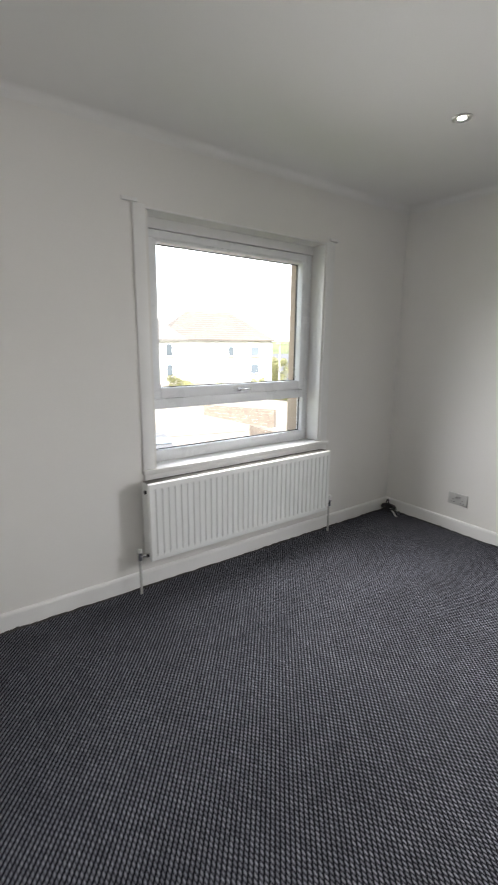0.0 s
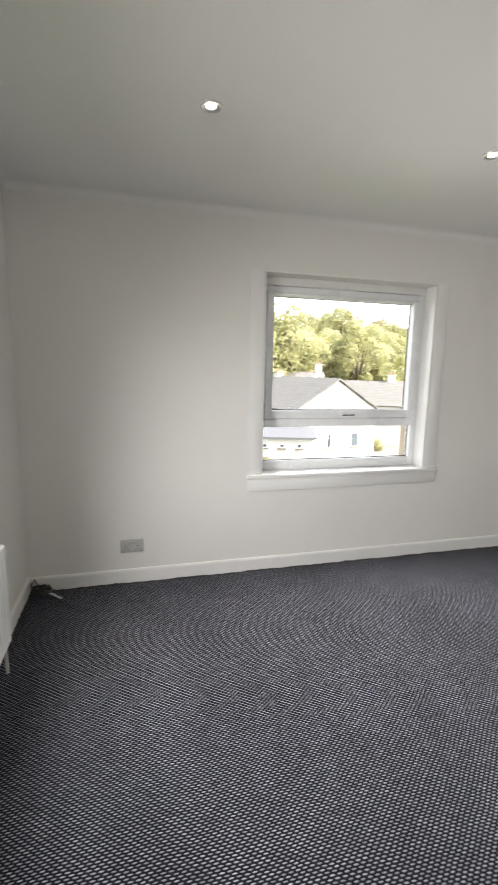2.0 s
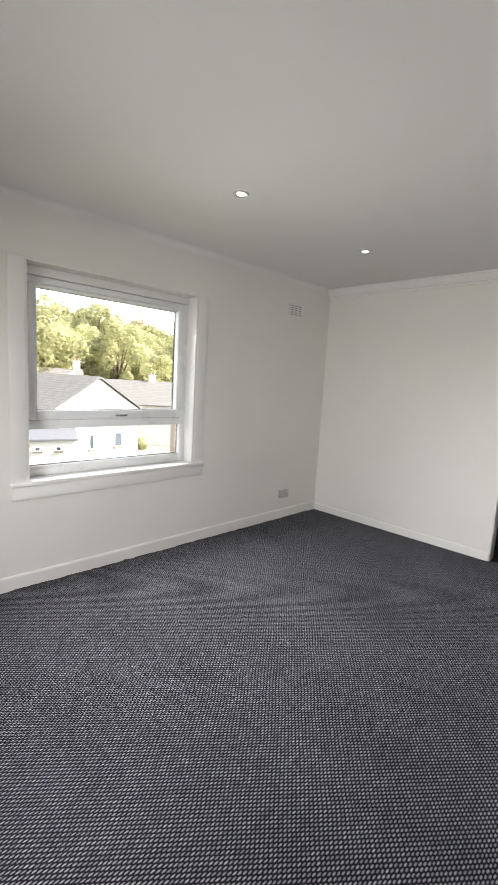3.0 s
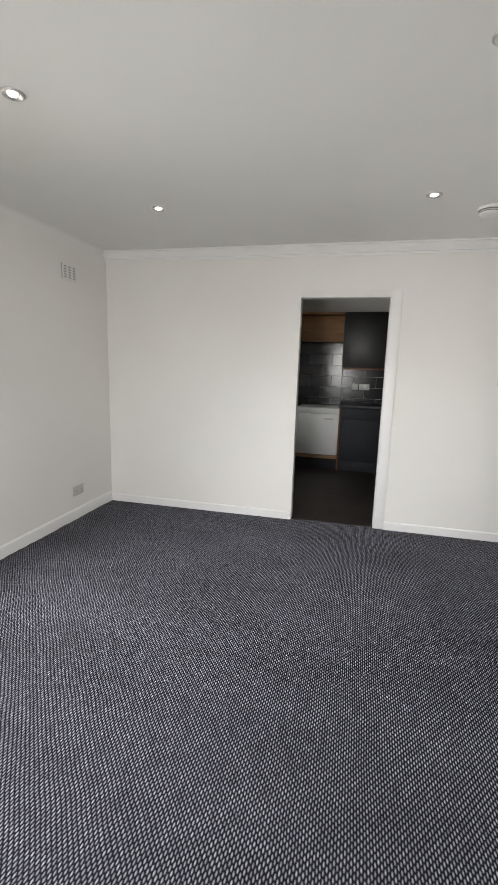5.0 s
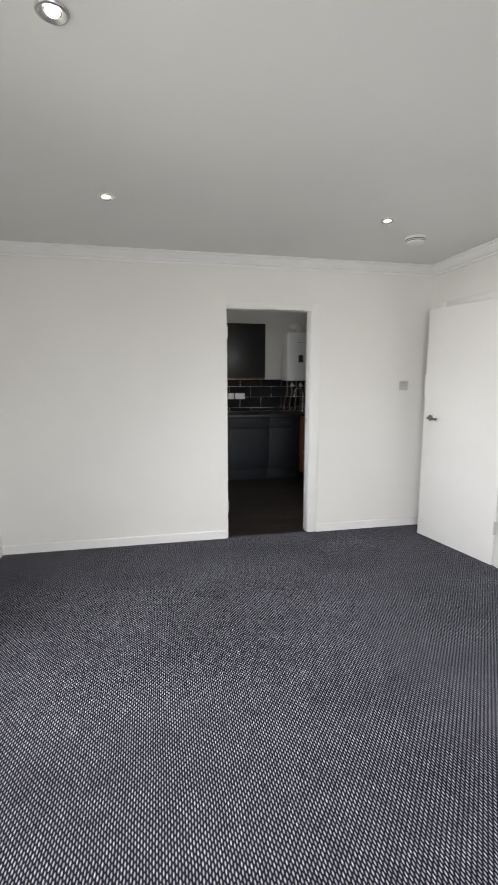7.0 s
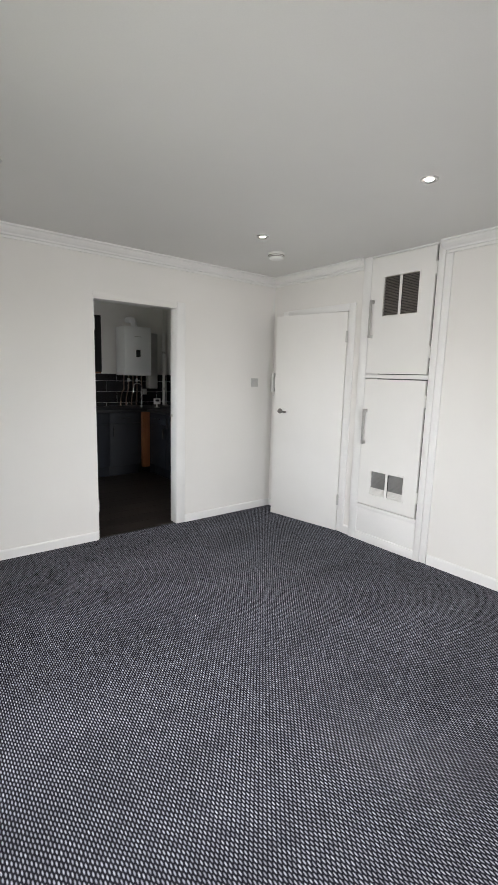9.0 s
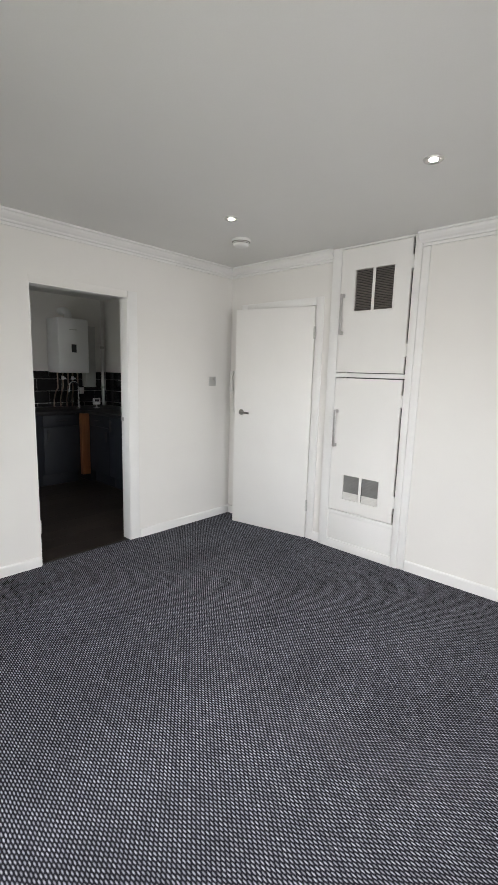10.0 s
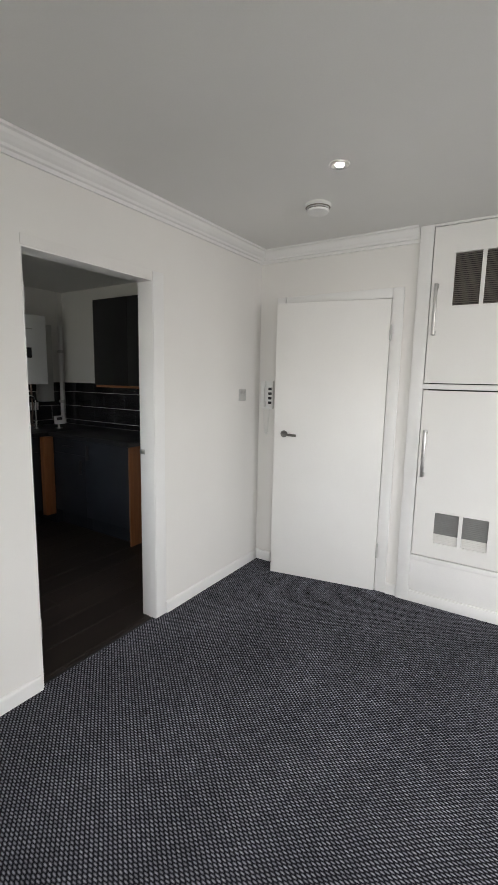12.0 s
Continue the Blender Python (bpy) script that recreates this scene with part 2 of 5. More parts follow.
# ---- mesh helpers ----
def box(bm, x0, x1, y0, y1, z0, z1, bev=0.0, seg=2):
    """A box between two corners, with rounded edges."""
    r = bmesh.ops.create_cube(bm, size=1.0)
    vs = r["verts"]
    for q in vs:
        q.co = Vector(((x0 + x1) / 2 + q.co.x * (x1 - x0), (y0 + y1) / 2 + q.co.y * (y1 - y0), (z0 + z1) / 2 + q.co.z * (z1 - z0)))
    if bev:
        es = list({e for q in vs for e in q.link_edges})
        bmesh.ops.bevel(bm, geom=es, offset=bev, segments=seg, profile=0.5, affect="EDGES")
    return vs


def cyl(bm, a, b, r0, r1=None, n=20):
    """A rod from a to b, tapered if r1 is given."""
    a, b = Vector(a), Vector(b)
    m = Matrix.Translation((a + b) / 2) @ (b - a).to_track_quat("Z", "Y").to_matrix().to_4x4()
    bmesh.ops.create_cone(bm, cap_ends=True, segments=n, radius1=r0, radius2=r0 if r1 is None else r1, depth=(b - a).length, matrix=m)


def lathe(bm, profile, centre, axis="z", n=32):
    """A turned shape from (radius, height) pairs."""
    rings = []
    for r, h in profile:
        ring = []
        for i in range(n):
            a = 2 * math.pi * i / n
            p = Vector((r * math.cos(a), r * math.sin(a), h))
            if axis == "x":
                p = Vector((p.z, p.x, p.y))
            elif axis == "y":
                p = Vector((p.x, p.z, p.y))
            ring.append(bm.verts.new(p + Vector(centre)))
        rings.append(ring)
    for s, t in zip(rings, rings[1:]):
        for i in range(n):
            bm.faces.new((s[i], s[(i + 1) % n], t[(i + 1) % n], t[i]))
    bm.faces.new(rings[0])
    bm.faces.new(rings[-1])
    bmesh.ops.recalc_face_normals(bm, faces=bm.faces)


def tube(bm, pts, r, n=10):
    """A bent round tube through points."""
    pts = [Vector(p) for p in pts]
    rings = []
    for i, p in enumerate(pts):
        d = (pts[min(i + 1, len(pts) - 1)] - pts[max(i - 1, 0)]).normalized()
        side = d.cross(Vector((0.13, 0.31, 0.94))).normalized()
        up = side.cross(d)
        rings.append([bm.verts.new(p + r * (math.cos(2 * math.pi * j / n) * side + math.sin(2 * math.pi * j / n) * up)) for j in range(n)])
    for s, t in zip(rings, rings[1:]):
        for j in range(n):
            bm.faces.new((s[j], s[(j + 1) % n], t[(j + 1) % n], t[j]))
    bm.faces.new(rings[0])
    bm.faces.new(rings[-1])
    bmesh.ops.recalc_face_normals(bm, faces=bm.faces)


def extrude_profile(bm, prof, a, b, up=(0, 0, 1)):
    """Sweep a closed (out, up) profile along a straight line from a to b; 'out' is to the left of the way."""
    a, b = Vector(a), Vector(b)
    d = (b - a).normalized()
    up = Vector(up)
    out = up.cross(d)
    rings = [[bm.verts.new(p + out * o + up * h) for o, h in prof] for p in (a, b)]
    n = len(prof)
    for i in range(n):
        bm.faces.new((rings[0][i], rings[0][(i + 1) % n], rings[1][(i + 1) % n], rings[1][i]))
    bm.faces.new(rings[0])
    bm.faces.new(rings[1])
    bmesh.ops.recalc_face_normals(bm, faces=bm.faces)


def mesh_of(bm, name, material, smooth=False):
    me = bpy.data.meshes.new(name)
    bm.to_mesh(me)
    bm.free()
    for mt in (material if isinstance(material, (list, tuple)) else [material]):
        me.materials.append(M[mt])
    if smooth:
        me.polygons.foreach_set("use_smooth", [True] * len(me.polygons))
        try:
            me.set_sharp_from_angle(angle=radians(38))
        except Exception:
            pass
    return me


def part(name, bm, material, parent=None, label="", smooth=True):
    ob = new(name, mesh_of(bm, name, material, smooth))
    if parent is not None:
        ob.parent = parent
        ob.matrix_parent_inverse = parent.matrix_world.inverted()
    if label:
        tagged(ob, label)
    return ob


def thing(name, at, label, category, group="", kind=""):
    e = new(name)
    e.empty_display_size = 0.1
    e.location = at
    e.matrix_world = Matrix.Translation(at)
    return tagged(e, label, category, group, kind)


def bx(name, parent, material, dims, bev=0.002, label="", seg=2):
    bm = bmesh.new()
    box(bm, *dims, bev, seg)
    return part(name, bm, material, parent, label)


def holed_wall(name, axis, s0, s1, z0, z1, d0, d1, holes, material="wall"):
    """A wall of true thickness (d0 to d1 across axis), from s0 to s1 along it, with rectangular holes (s, s, z, z) right through."""
    ss = sorted({s0, s1, *[h[0] for h in holes], *[h[1] for h in holes]})
    zs = sorted({z0, z1, *[h[2] for h in holes], *[h[3] for h in holes]})
    bm = bmesh.new()
    cache = {}

    def vert(s, d, z):
        key = (round(s, 5), round(d, 5), round(z, 5))
        if key not in cache:
            cache[key] = bm.verts.new((d, s, z) if axis == "x" else (s, d, z))
        return cache[key]

    def solid(i, j):
        if not (0 <= i < len(ss) - 1 and 0 <= j < len(zs) - 1):
            return False
        cs, cz = (ss[i] + ss[i + 1]) / 2, (zs[j] + zs[j + 1]) / 2
        return not any(h[0] < cs < h[1] and h[2] < cz < h[3] for h in holes)

    for i in range(len(ss) - 1):
        for j in range(len(zs) - 1):
            if not solid(i, j):
                continue
            a, b, c, d = ss[i], ss[i + 1], zs[j], zs[j + 1]
            for w in (d0, d1):
                bm.faces.new([vert(a, w, c), vert(b, w, c), vert(b, w, d), vert(a, w, d)])
            for di, dj, quad in ((-1, 0, ((a, d0, c), (a, d1, c), (a, d1, d), (a, d0, d))), (1, 0, ((b, d0, c), (b, d1, c), (b, d1, d), (b, d0, d))),
                                 (0, -1, ((a, d0, c), (b, d0, c), (b, d1, c), (a, d1, c))), (0, 1, ((a, d0, d), (b, d0, d), (b, d1, d), (a, d1, d)))):
                if not solid(i + di, j + dj):
                    bm.faces.new([vert(*q) for q in quad])
    bmesh.ops.recalc_face_normals(bm, faces=bm.faces)
    ob = new(name, mesh_of(bm, name, material))
    return tagged(ob, kind="structure")


def struct(name, bm, material, label="", smooth=False):
    return tagged(new(name, mesh_of(bm, name, material, smooth)), label, kind="structure")


# ---- shell of the rooms ----
WA = (1.60, 2.865)       # north window, along x
WB = (1.775, 3.06)       # east window, along y
WZ = (0.69, 2.035)
OP = (1.150, 1.892)     # kitchen opening, along x
OPZ = 1.985
KY, KX0, KX1 = -2.72, -0.17, 2.80
holed_wall("wall_north", "y", -0.14, W + 0.002, -0.1, 2.6, L, L + 0.29, [(WA[0], WA[1], *WZ)])
holed_wall("wall_east", "x", -0.13, L + 0.29, -0.1, 2.6, W + 0.002, W + 0.292, [(WB[0], WB[1], *WZ)])
holed_wall("wall_south", "y", -0.14, W, -0.1, 2.6, -0.102, 0.0, [(OP[0], OP[1], -0.1, OPZ)])
holed_wall("wall_west", "x", 0.0, L, -0.1, 2.6, -0.14, 0.0, [(0.225, 0.995, -0.1, 1.992), (1.222, 1.79, 0.335, 2.378)])
bm = bmesh.new()
box(bm, 0.0, W, 0.0, L, -0.1, 0.0)
box(bm, OP[0] + 0.002, OP[1] - 0.002, -0.0138, -0.0002, -0.1, 0.0)
struct("floor", bm, "carpet", "dark grey and white flecked loop carpet, fitted wall to wall")
bm = bmesh.new()
box(bm, 0.0, W, 0.0, L, H, H + 0.12)
struct("ceiling", bm, "ceiling", "plain white painted ceiling")
# soft cove where the ceiling meets the two outer walls
for nm, a, b in (("trim", (W, 0.06, H), (W, L, H)), ("trim", (W, L, H), (0.0, L, H))):
    bm = bmesh.new()
    prof = [(0.001, 0.0)] + [(0.001 + 0.045 * (1 - math.sin(q)), -0.045 * (1 - math.cos(q))) for q in [i * math.pi / 16 for i in range(9)]]
    extrude_profile(bm, prof, a, b)
    struct(nm, bm, "ceiling", "softly rounded plaster edge of the ceiling", True)
# stepped cornice over the two inner walls
CORN = [(0, 0), (0.075, 0), (0.075, -0.012), (0.062, -0.016), (0.056, -0.03), (0.042, -0.046), (0.03, -0.055), (0.026, -0.066), (0.014, -0.07), (0.012, -0.086), (0, -0.086)]
for a, b in (((0.0, 0.0, H - 0.001), (W - 0.002, 0.0, H - 0.001)), ((0.0, 1.14, H - 0.001), (0.0, 0.0, H - 0.001)), ((0.0, L, H - 0.001), (0.0, 1.825, H - 0.001))):
    bm = bmesh.new()
    extrude_profile(bm, CORN, a, b)
    struct("cornice", bm, "trim", "white moulded plaster cornice")
# skirting boards
SK = [(0, 0), (0.014, 0), (0.014, 0.078), (0.011, 0.087), (0.005, 0.092), (0, 0.092)]


def skirting(a, b, h=1.0):
    bm = bmesh.new()
    extrude_profile(bm, [(o, u * h) for o, u in SK], a, b)
    struct("baseboard", bm, "trim", "white painted skirting board, slightly uneven at the carpet")


skirting((W, 0.0, 0), (W, L, 0), 1.05)
skirting((W - 0.014, L, 0), (0.0, L, 0), 1.05)
skirting((0.0, L, 0), (0.0, 1.90, 0), 0.85)
skirting((0.0, 1.141, 0), (0.0, 1.067, 0), 0.85)
skirting((0.0, 0.14, 0), (0.0, 0.0, 0), 0.85)
skirting((0.014, 0.0, 0), (OP[0] - 0.086, 0.0, 0), 0.8)
skirting((OP[1] + 0.006, 0.0, 0), (W - 0.014, 0.0, 0), 0.8)



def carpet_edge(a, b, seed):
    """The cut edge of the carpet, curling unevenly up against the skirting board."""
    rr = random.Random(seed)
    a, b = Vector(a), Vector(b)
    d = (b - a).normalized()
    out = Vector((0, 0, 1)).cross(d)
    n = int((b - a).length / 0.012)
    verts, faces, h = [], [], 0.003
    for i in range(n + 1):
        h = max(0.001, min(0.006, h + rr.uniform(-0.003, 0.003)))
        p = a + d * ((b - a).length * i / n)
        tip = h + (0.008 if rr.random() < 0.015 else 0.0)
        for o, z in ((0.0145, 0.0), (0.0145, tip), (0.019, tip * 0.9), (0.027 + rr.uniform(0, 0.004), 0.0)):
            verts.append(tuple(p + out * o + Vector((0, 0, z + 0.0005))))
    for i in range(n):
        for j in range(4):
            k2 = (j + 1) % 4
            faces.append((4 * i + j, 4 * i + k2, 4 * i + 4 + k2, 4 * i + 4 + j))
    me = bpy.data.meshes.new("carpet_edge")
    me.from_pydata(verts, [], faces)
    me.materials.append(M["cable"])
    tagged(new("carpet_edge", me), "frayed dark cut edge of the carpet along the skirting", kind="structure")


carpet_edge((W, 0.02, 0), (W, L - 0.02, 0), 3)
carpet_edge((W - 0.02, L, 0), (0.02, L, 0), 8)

# hall behind the door
bm = bmesh.new()
for d in ((-1.4, -1.3, -0.3, 1.2, 0, 2.4), (-1.3, -0.14, -0.3, -0.2, 0, 2.4), (-1.3, -0.14, 1.1, 1.2, 0, 2.4)):
    box(bm, *d)
struct("wall_hall", bm, "wall")
bm = bmesh.new()
box(bm, -1.4, 0.0, -0.3, 1.2, -0.1, -0.002)
struct("floor_hall", bm, "carpet")
bm = bmesh.new()
box(bm, -1.4, -0.14, -0.3, 1.2, 2.4, 2.5)
struct("ceiling_hall", bm, "ceiling")

# kitchen shell
bm = bmesh.new()
box(bm, KX0 - 0.12, KX1 + 0.2, KY - 0.15, KY, -0.1, 2.5)
struct("wall_kitchen_south", bm, "wall")
bm = bmesh.new()
box(bm, KX0 - 0.12, KX0, KY, -0.13, -0.1, 2.5)
box(bm, KX0, -0.14, -0.13, 0.0, -0.1, 2.5)
struct("wall_kitchen_west", bm, "wall")
holed_wall("wall_kitchen_east", "x", KY, -0.104, -0.1, 2.5, KX1, KX1 + 0.2, [(-1.25, -0.35, 1.05, 2.0)])
bm = bmesh.new()
box(bm, KX0 - 0.12, KX1 + 0.2, KY - 0.15, -0.104, 2.36, 2.5)
struct("ceiling_kitchen", bm, "ceiling")
bm = bmesh.new()
box(bm, KX0 - 0.12, KX1 + 0.2, KY - 0.15, 0.0, -0.12, -0.012)
kfloor = struct("floor_kitchen", bm, "dark", "dark brown laminate plank floor")
bm = bmesh.new()
box(bm, OP[0] + 0.005, OP[1] - 0.005, -0.03, -0.014, -0.012, 0.002, 0.001)
struct("threshold", bm, "dark", "thin dark threshold strip between carpet and planks")

# lining and frame of the kitchen opening
e = thing("door_frame", ((OP[0] + OP[1]) / 2, -0.06, 0), "white painted door lining with no door, open to the kitchen", "door frame", kind="structure")
for x0, x1 in ((OP[0], OP[0] + 0.004), (OP[1] - 0.004, OP[1])):
    bx("jamb", e, "trim", (x0, x1, -0.107, 0.004, 0, OPZ), 0.001)
bx("head", e, "trim", (OP[0] + 0.004, OP[1] - 0.004, -0.107, 0.004, OPZ - 0.004, OPZ), 0.001)
bx("architrave", e, "trim", (OP[0] - 0.085, OP[0] - 0.002, 0, 0.007, 0, OPZ + 0.05), 0.003)
bx("architrave", e, "wall", (OP[0] - 0.002, OP[1] + 0.0, 0, 0.003, OPZ + 0.004, OPZ + 0.05), 0.002)
bx("strike_plate", e, "steel", (OP[0] + 0.004, OP[0] + 0.0065, -0.109, -0.07, 1.01, 1.04), 0.001, "metal strike plate")
for z in (0.24, 1.74):
    bm = bmesh.new()
    box(bm, OP[1] - 0.007, OP[1] - 0.004, -0.05, -0.012, z, z + 0.1, 0.001)
    cyl(bm, (OP[1] - 0.008, -0.008, z), (OP[1] - 0.008, -0.008, z + 0.1), 0.006, n=10)
    part("hinge", bm, "steel", e, "painted-over steel hinge")


# ---- windows ----
SW = 0.052    # width of the sash stiles


def window(name, label, place, width, handle=0.5, trim=0.009, ends=0.085):
    """A white plastic window: x along it (0..width), y into the wall, z up from the board. place: its pose in the room."""
    g = thing(name, (0, 0, 0), label, "window", kind="structure")
    z0, z1, fy = 0.0, 1.345, 0.125
    dp = 0.062
    def fr(nm, dims, bev=0.005, mat="upvc", lab=""):
        return bx(nm, g, mat, dims, bev, lab)
    # outer frame, with a packing board above
    fr("window_frame", (0, 0.045, fy, fy + dp, z0, z1 - 0.055))
    fr("window_frame", (width - 0.045, width, fy, fy + dp, z0, z1 - 0.055))
    fr("window_frame", (0.045, width - 0.045, fy, fy + dp, z0, z0 + 0.07))
    fr("window_frame", (0.045, width - 0.045, fy, fy + dp, z1 - 0.098, z1 - 0.055))
    fr("packing_board", (0, width, fy - 0.012, fy + 0.02, z1 - 0.053, z1), 0.002, "trim")
    fr("transom", (0.045, width - 0.045, fy, fy + dp, z0 + 0.318, z0 + 0.378))
    # opening sash above
    s0, s1, a, b = 0.045, width - 0.045, z0 + 0.380, z1 - 0.100
    sy = fy - 0.014
    sash = fr("sash", (s0, s0 + SW, sy, fy + 0.05, a, b), 0.006)
    for dims in ((s1 - SW, s1, sy, fy + 0.05, a, b), (s0 + SW, s1 - SW, sy, fy + 0.05, a, a + 0.06), (s0 + SW, s1 - SW, sy, fy + 0.05, b - 0.02, b)):
        fr("sash", dims, 0.006)
    for nm, (x0, x1, c, d) in (("upper", (s0 + SW, s1 - SW, a + 0.06, b - 0.02)), ("lower", (0.045, width - 0.045, z0 + 0.07, z0 + 0.318))):
        bm = bmesh.new()
        t, yy = 0.003, fy + 0.036
        for dims in ((x0, x0 + t, yy, yy + 0.012, c, d), (x1 - t, x1, yy, yy + 0.012, c, d), (x0 + t, x1 - t, yy, yy + 0.012, c, c + t), (x0 + t, x1 - t, yy, yy + 0.012, d - t, d)):
            box(bm, *dims)
        part("gasket", bm, "dark", g, "black rubber gasket")
        bm = bmesh.new()
        box(bm, x0 + 0.001, x1 - 0.001, fy + 0.050, fy + 0.054, c + 0.001, d - 0.001)
        p = part("pane", bm, "glass", g, "clear glass pane", False)
        p.visible_shadow = False
    # handle on the bottom rail of the sash
    hx = width * handle
    bm = bmesh.new()
    box(bm, hx - 0.035, hx + 0.035, sy - 0.008, sy, a + 0.016, a + 0.042, 0.004)
    part("handle_base", bm, "upvc", g)
    bm = bmesh.new()
    box(bm, hx - 0.012, hx + 0.014, sy - 0.03, sy - 0.008, a + 0.018, a + 0.04, 0.006)
    box(bm, hx - 0.01, hx + 0.085, sy - 0.036, sy - 0.024, a + 0.022, a + 0.036, 0.005)
    part("handle", bm, "chrome", g, "chrome window handle")
    # reveal linings, board and apron
    fr("reveal", (0.0, 0.004, 0.001, fy - 0.016, 0.008, z1 - 0.002), 0.001, "trim")
    fr("reveal", (width - 0.004, width, 0.001, fy - 0.016, 0.008, z1 - 0.002), 0.001, "trim")
    fr("window_sill", (-ends, width + ends + 0.005, -0.03, fy, -0.02, 0.008), 0.006, "trim", "white gloss window board")
    fr("apron", (-ends + 0.01, width + ends - 0.005, -0.014, 0.0, -0.108, -0.02), 0.004, "trim")
    for x0, x1 in ((-ends + 0.005, -0.012), (width + 0.012, width + ends)):
        fr("architrave", (x0, x1, -trim, 0.0, 0.008, z1 + 0.02), 0.003, "trim")
        if trim > 0.006:
            fr("corner_block", (x0 - 0.055 if x0 < 0 else x0 + 0.02, x1 - 0.04 if x0 < 0 else x1 + 0.02, -0.016, 0.0, z1 + 0.021, z1 + 0.04), 0.003, "trim")
    fr("head_bead", (-0.012, width + 0.012, -0.006, 0.01, z1, z1 + 0.012), 0.003, "trim")
    # outside sill
    fr("outer_sill", (-0.0, width, fy + dp, fy + 0.2, -0.03, 0.03), 0.004, "harl", "pale stone sill outside")
    g.matrix_world = place
    return g


window("window_1", "white plastic window with a closed top-hung sash over a fixed pane", Matrix.Translation((WA[0], L, WZ[0])), WA[1] - WA[0])
window("window_2", "white plastic window with a closed top-hung sash over a fixed pane, green hill beyond", Matrix.Translation((W + 0.002, WB[1], WZ[0])) @ Matrix.Rotation(radians(-90), 4, "Z"), WB[1] - WB[0], trim=0.004, ends=0.11)
# tan render on the outside of the openings
for dims in ((WA[1] - 0.03, WA[1] + 0.006, L + 0.189, L + 0.31, WZ[0], WZ[1]), (WA[0] - 0.006, WA[0] + 0.03, L + 0.189, L + 0.31, WZ[0], WZ[1]), (WA[0] + 0.03, WA[1] - 0.03, L + 0.189, L + 0.31, WZ[1] - 0.06, WZ[1] + 0.006),
             (W + 0.191, W + 0.312, WB[0] - 0.006, WB[0] + 0.008, WZ[0], WZ[1]), (W + 0.191, W + 0.312, WB[1] - 0.03, WB[1] + 0.006, WZ[0], WZ[1]), (W + 0.191, W + 0.312, WB[0] + 0.008, WB[1] - 0.03, WZ[1] - 0.06, WZ[1] + 0.006)):
    bm = bmesh.new()
    box(bm, *dims, 0.004)
    struct("outer_reveal", bm, "tan", "tan roughcast edge of the outside wall")


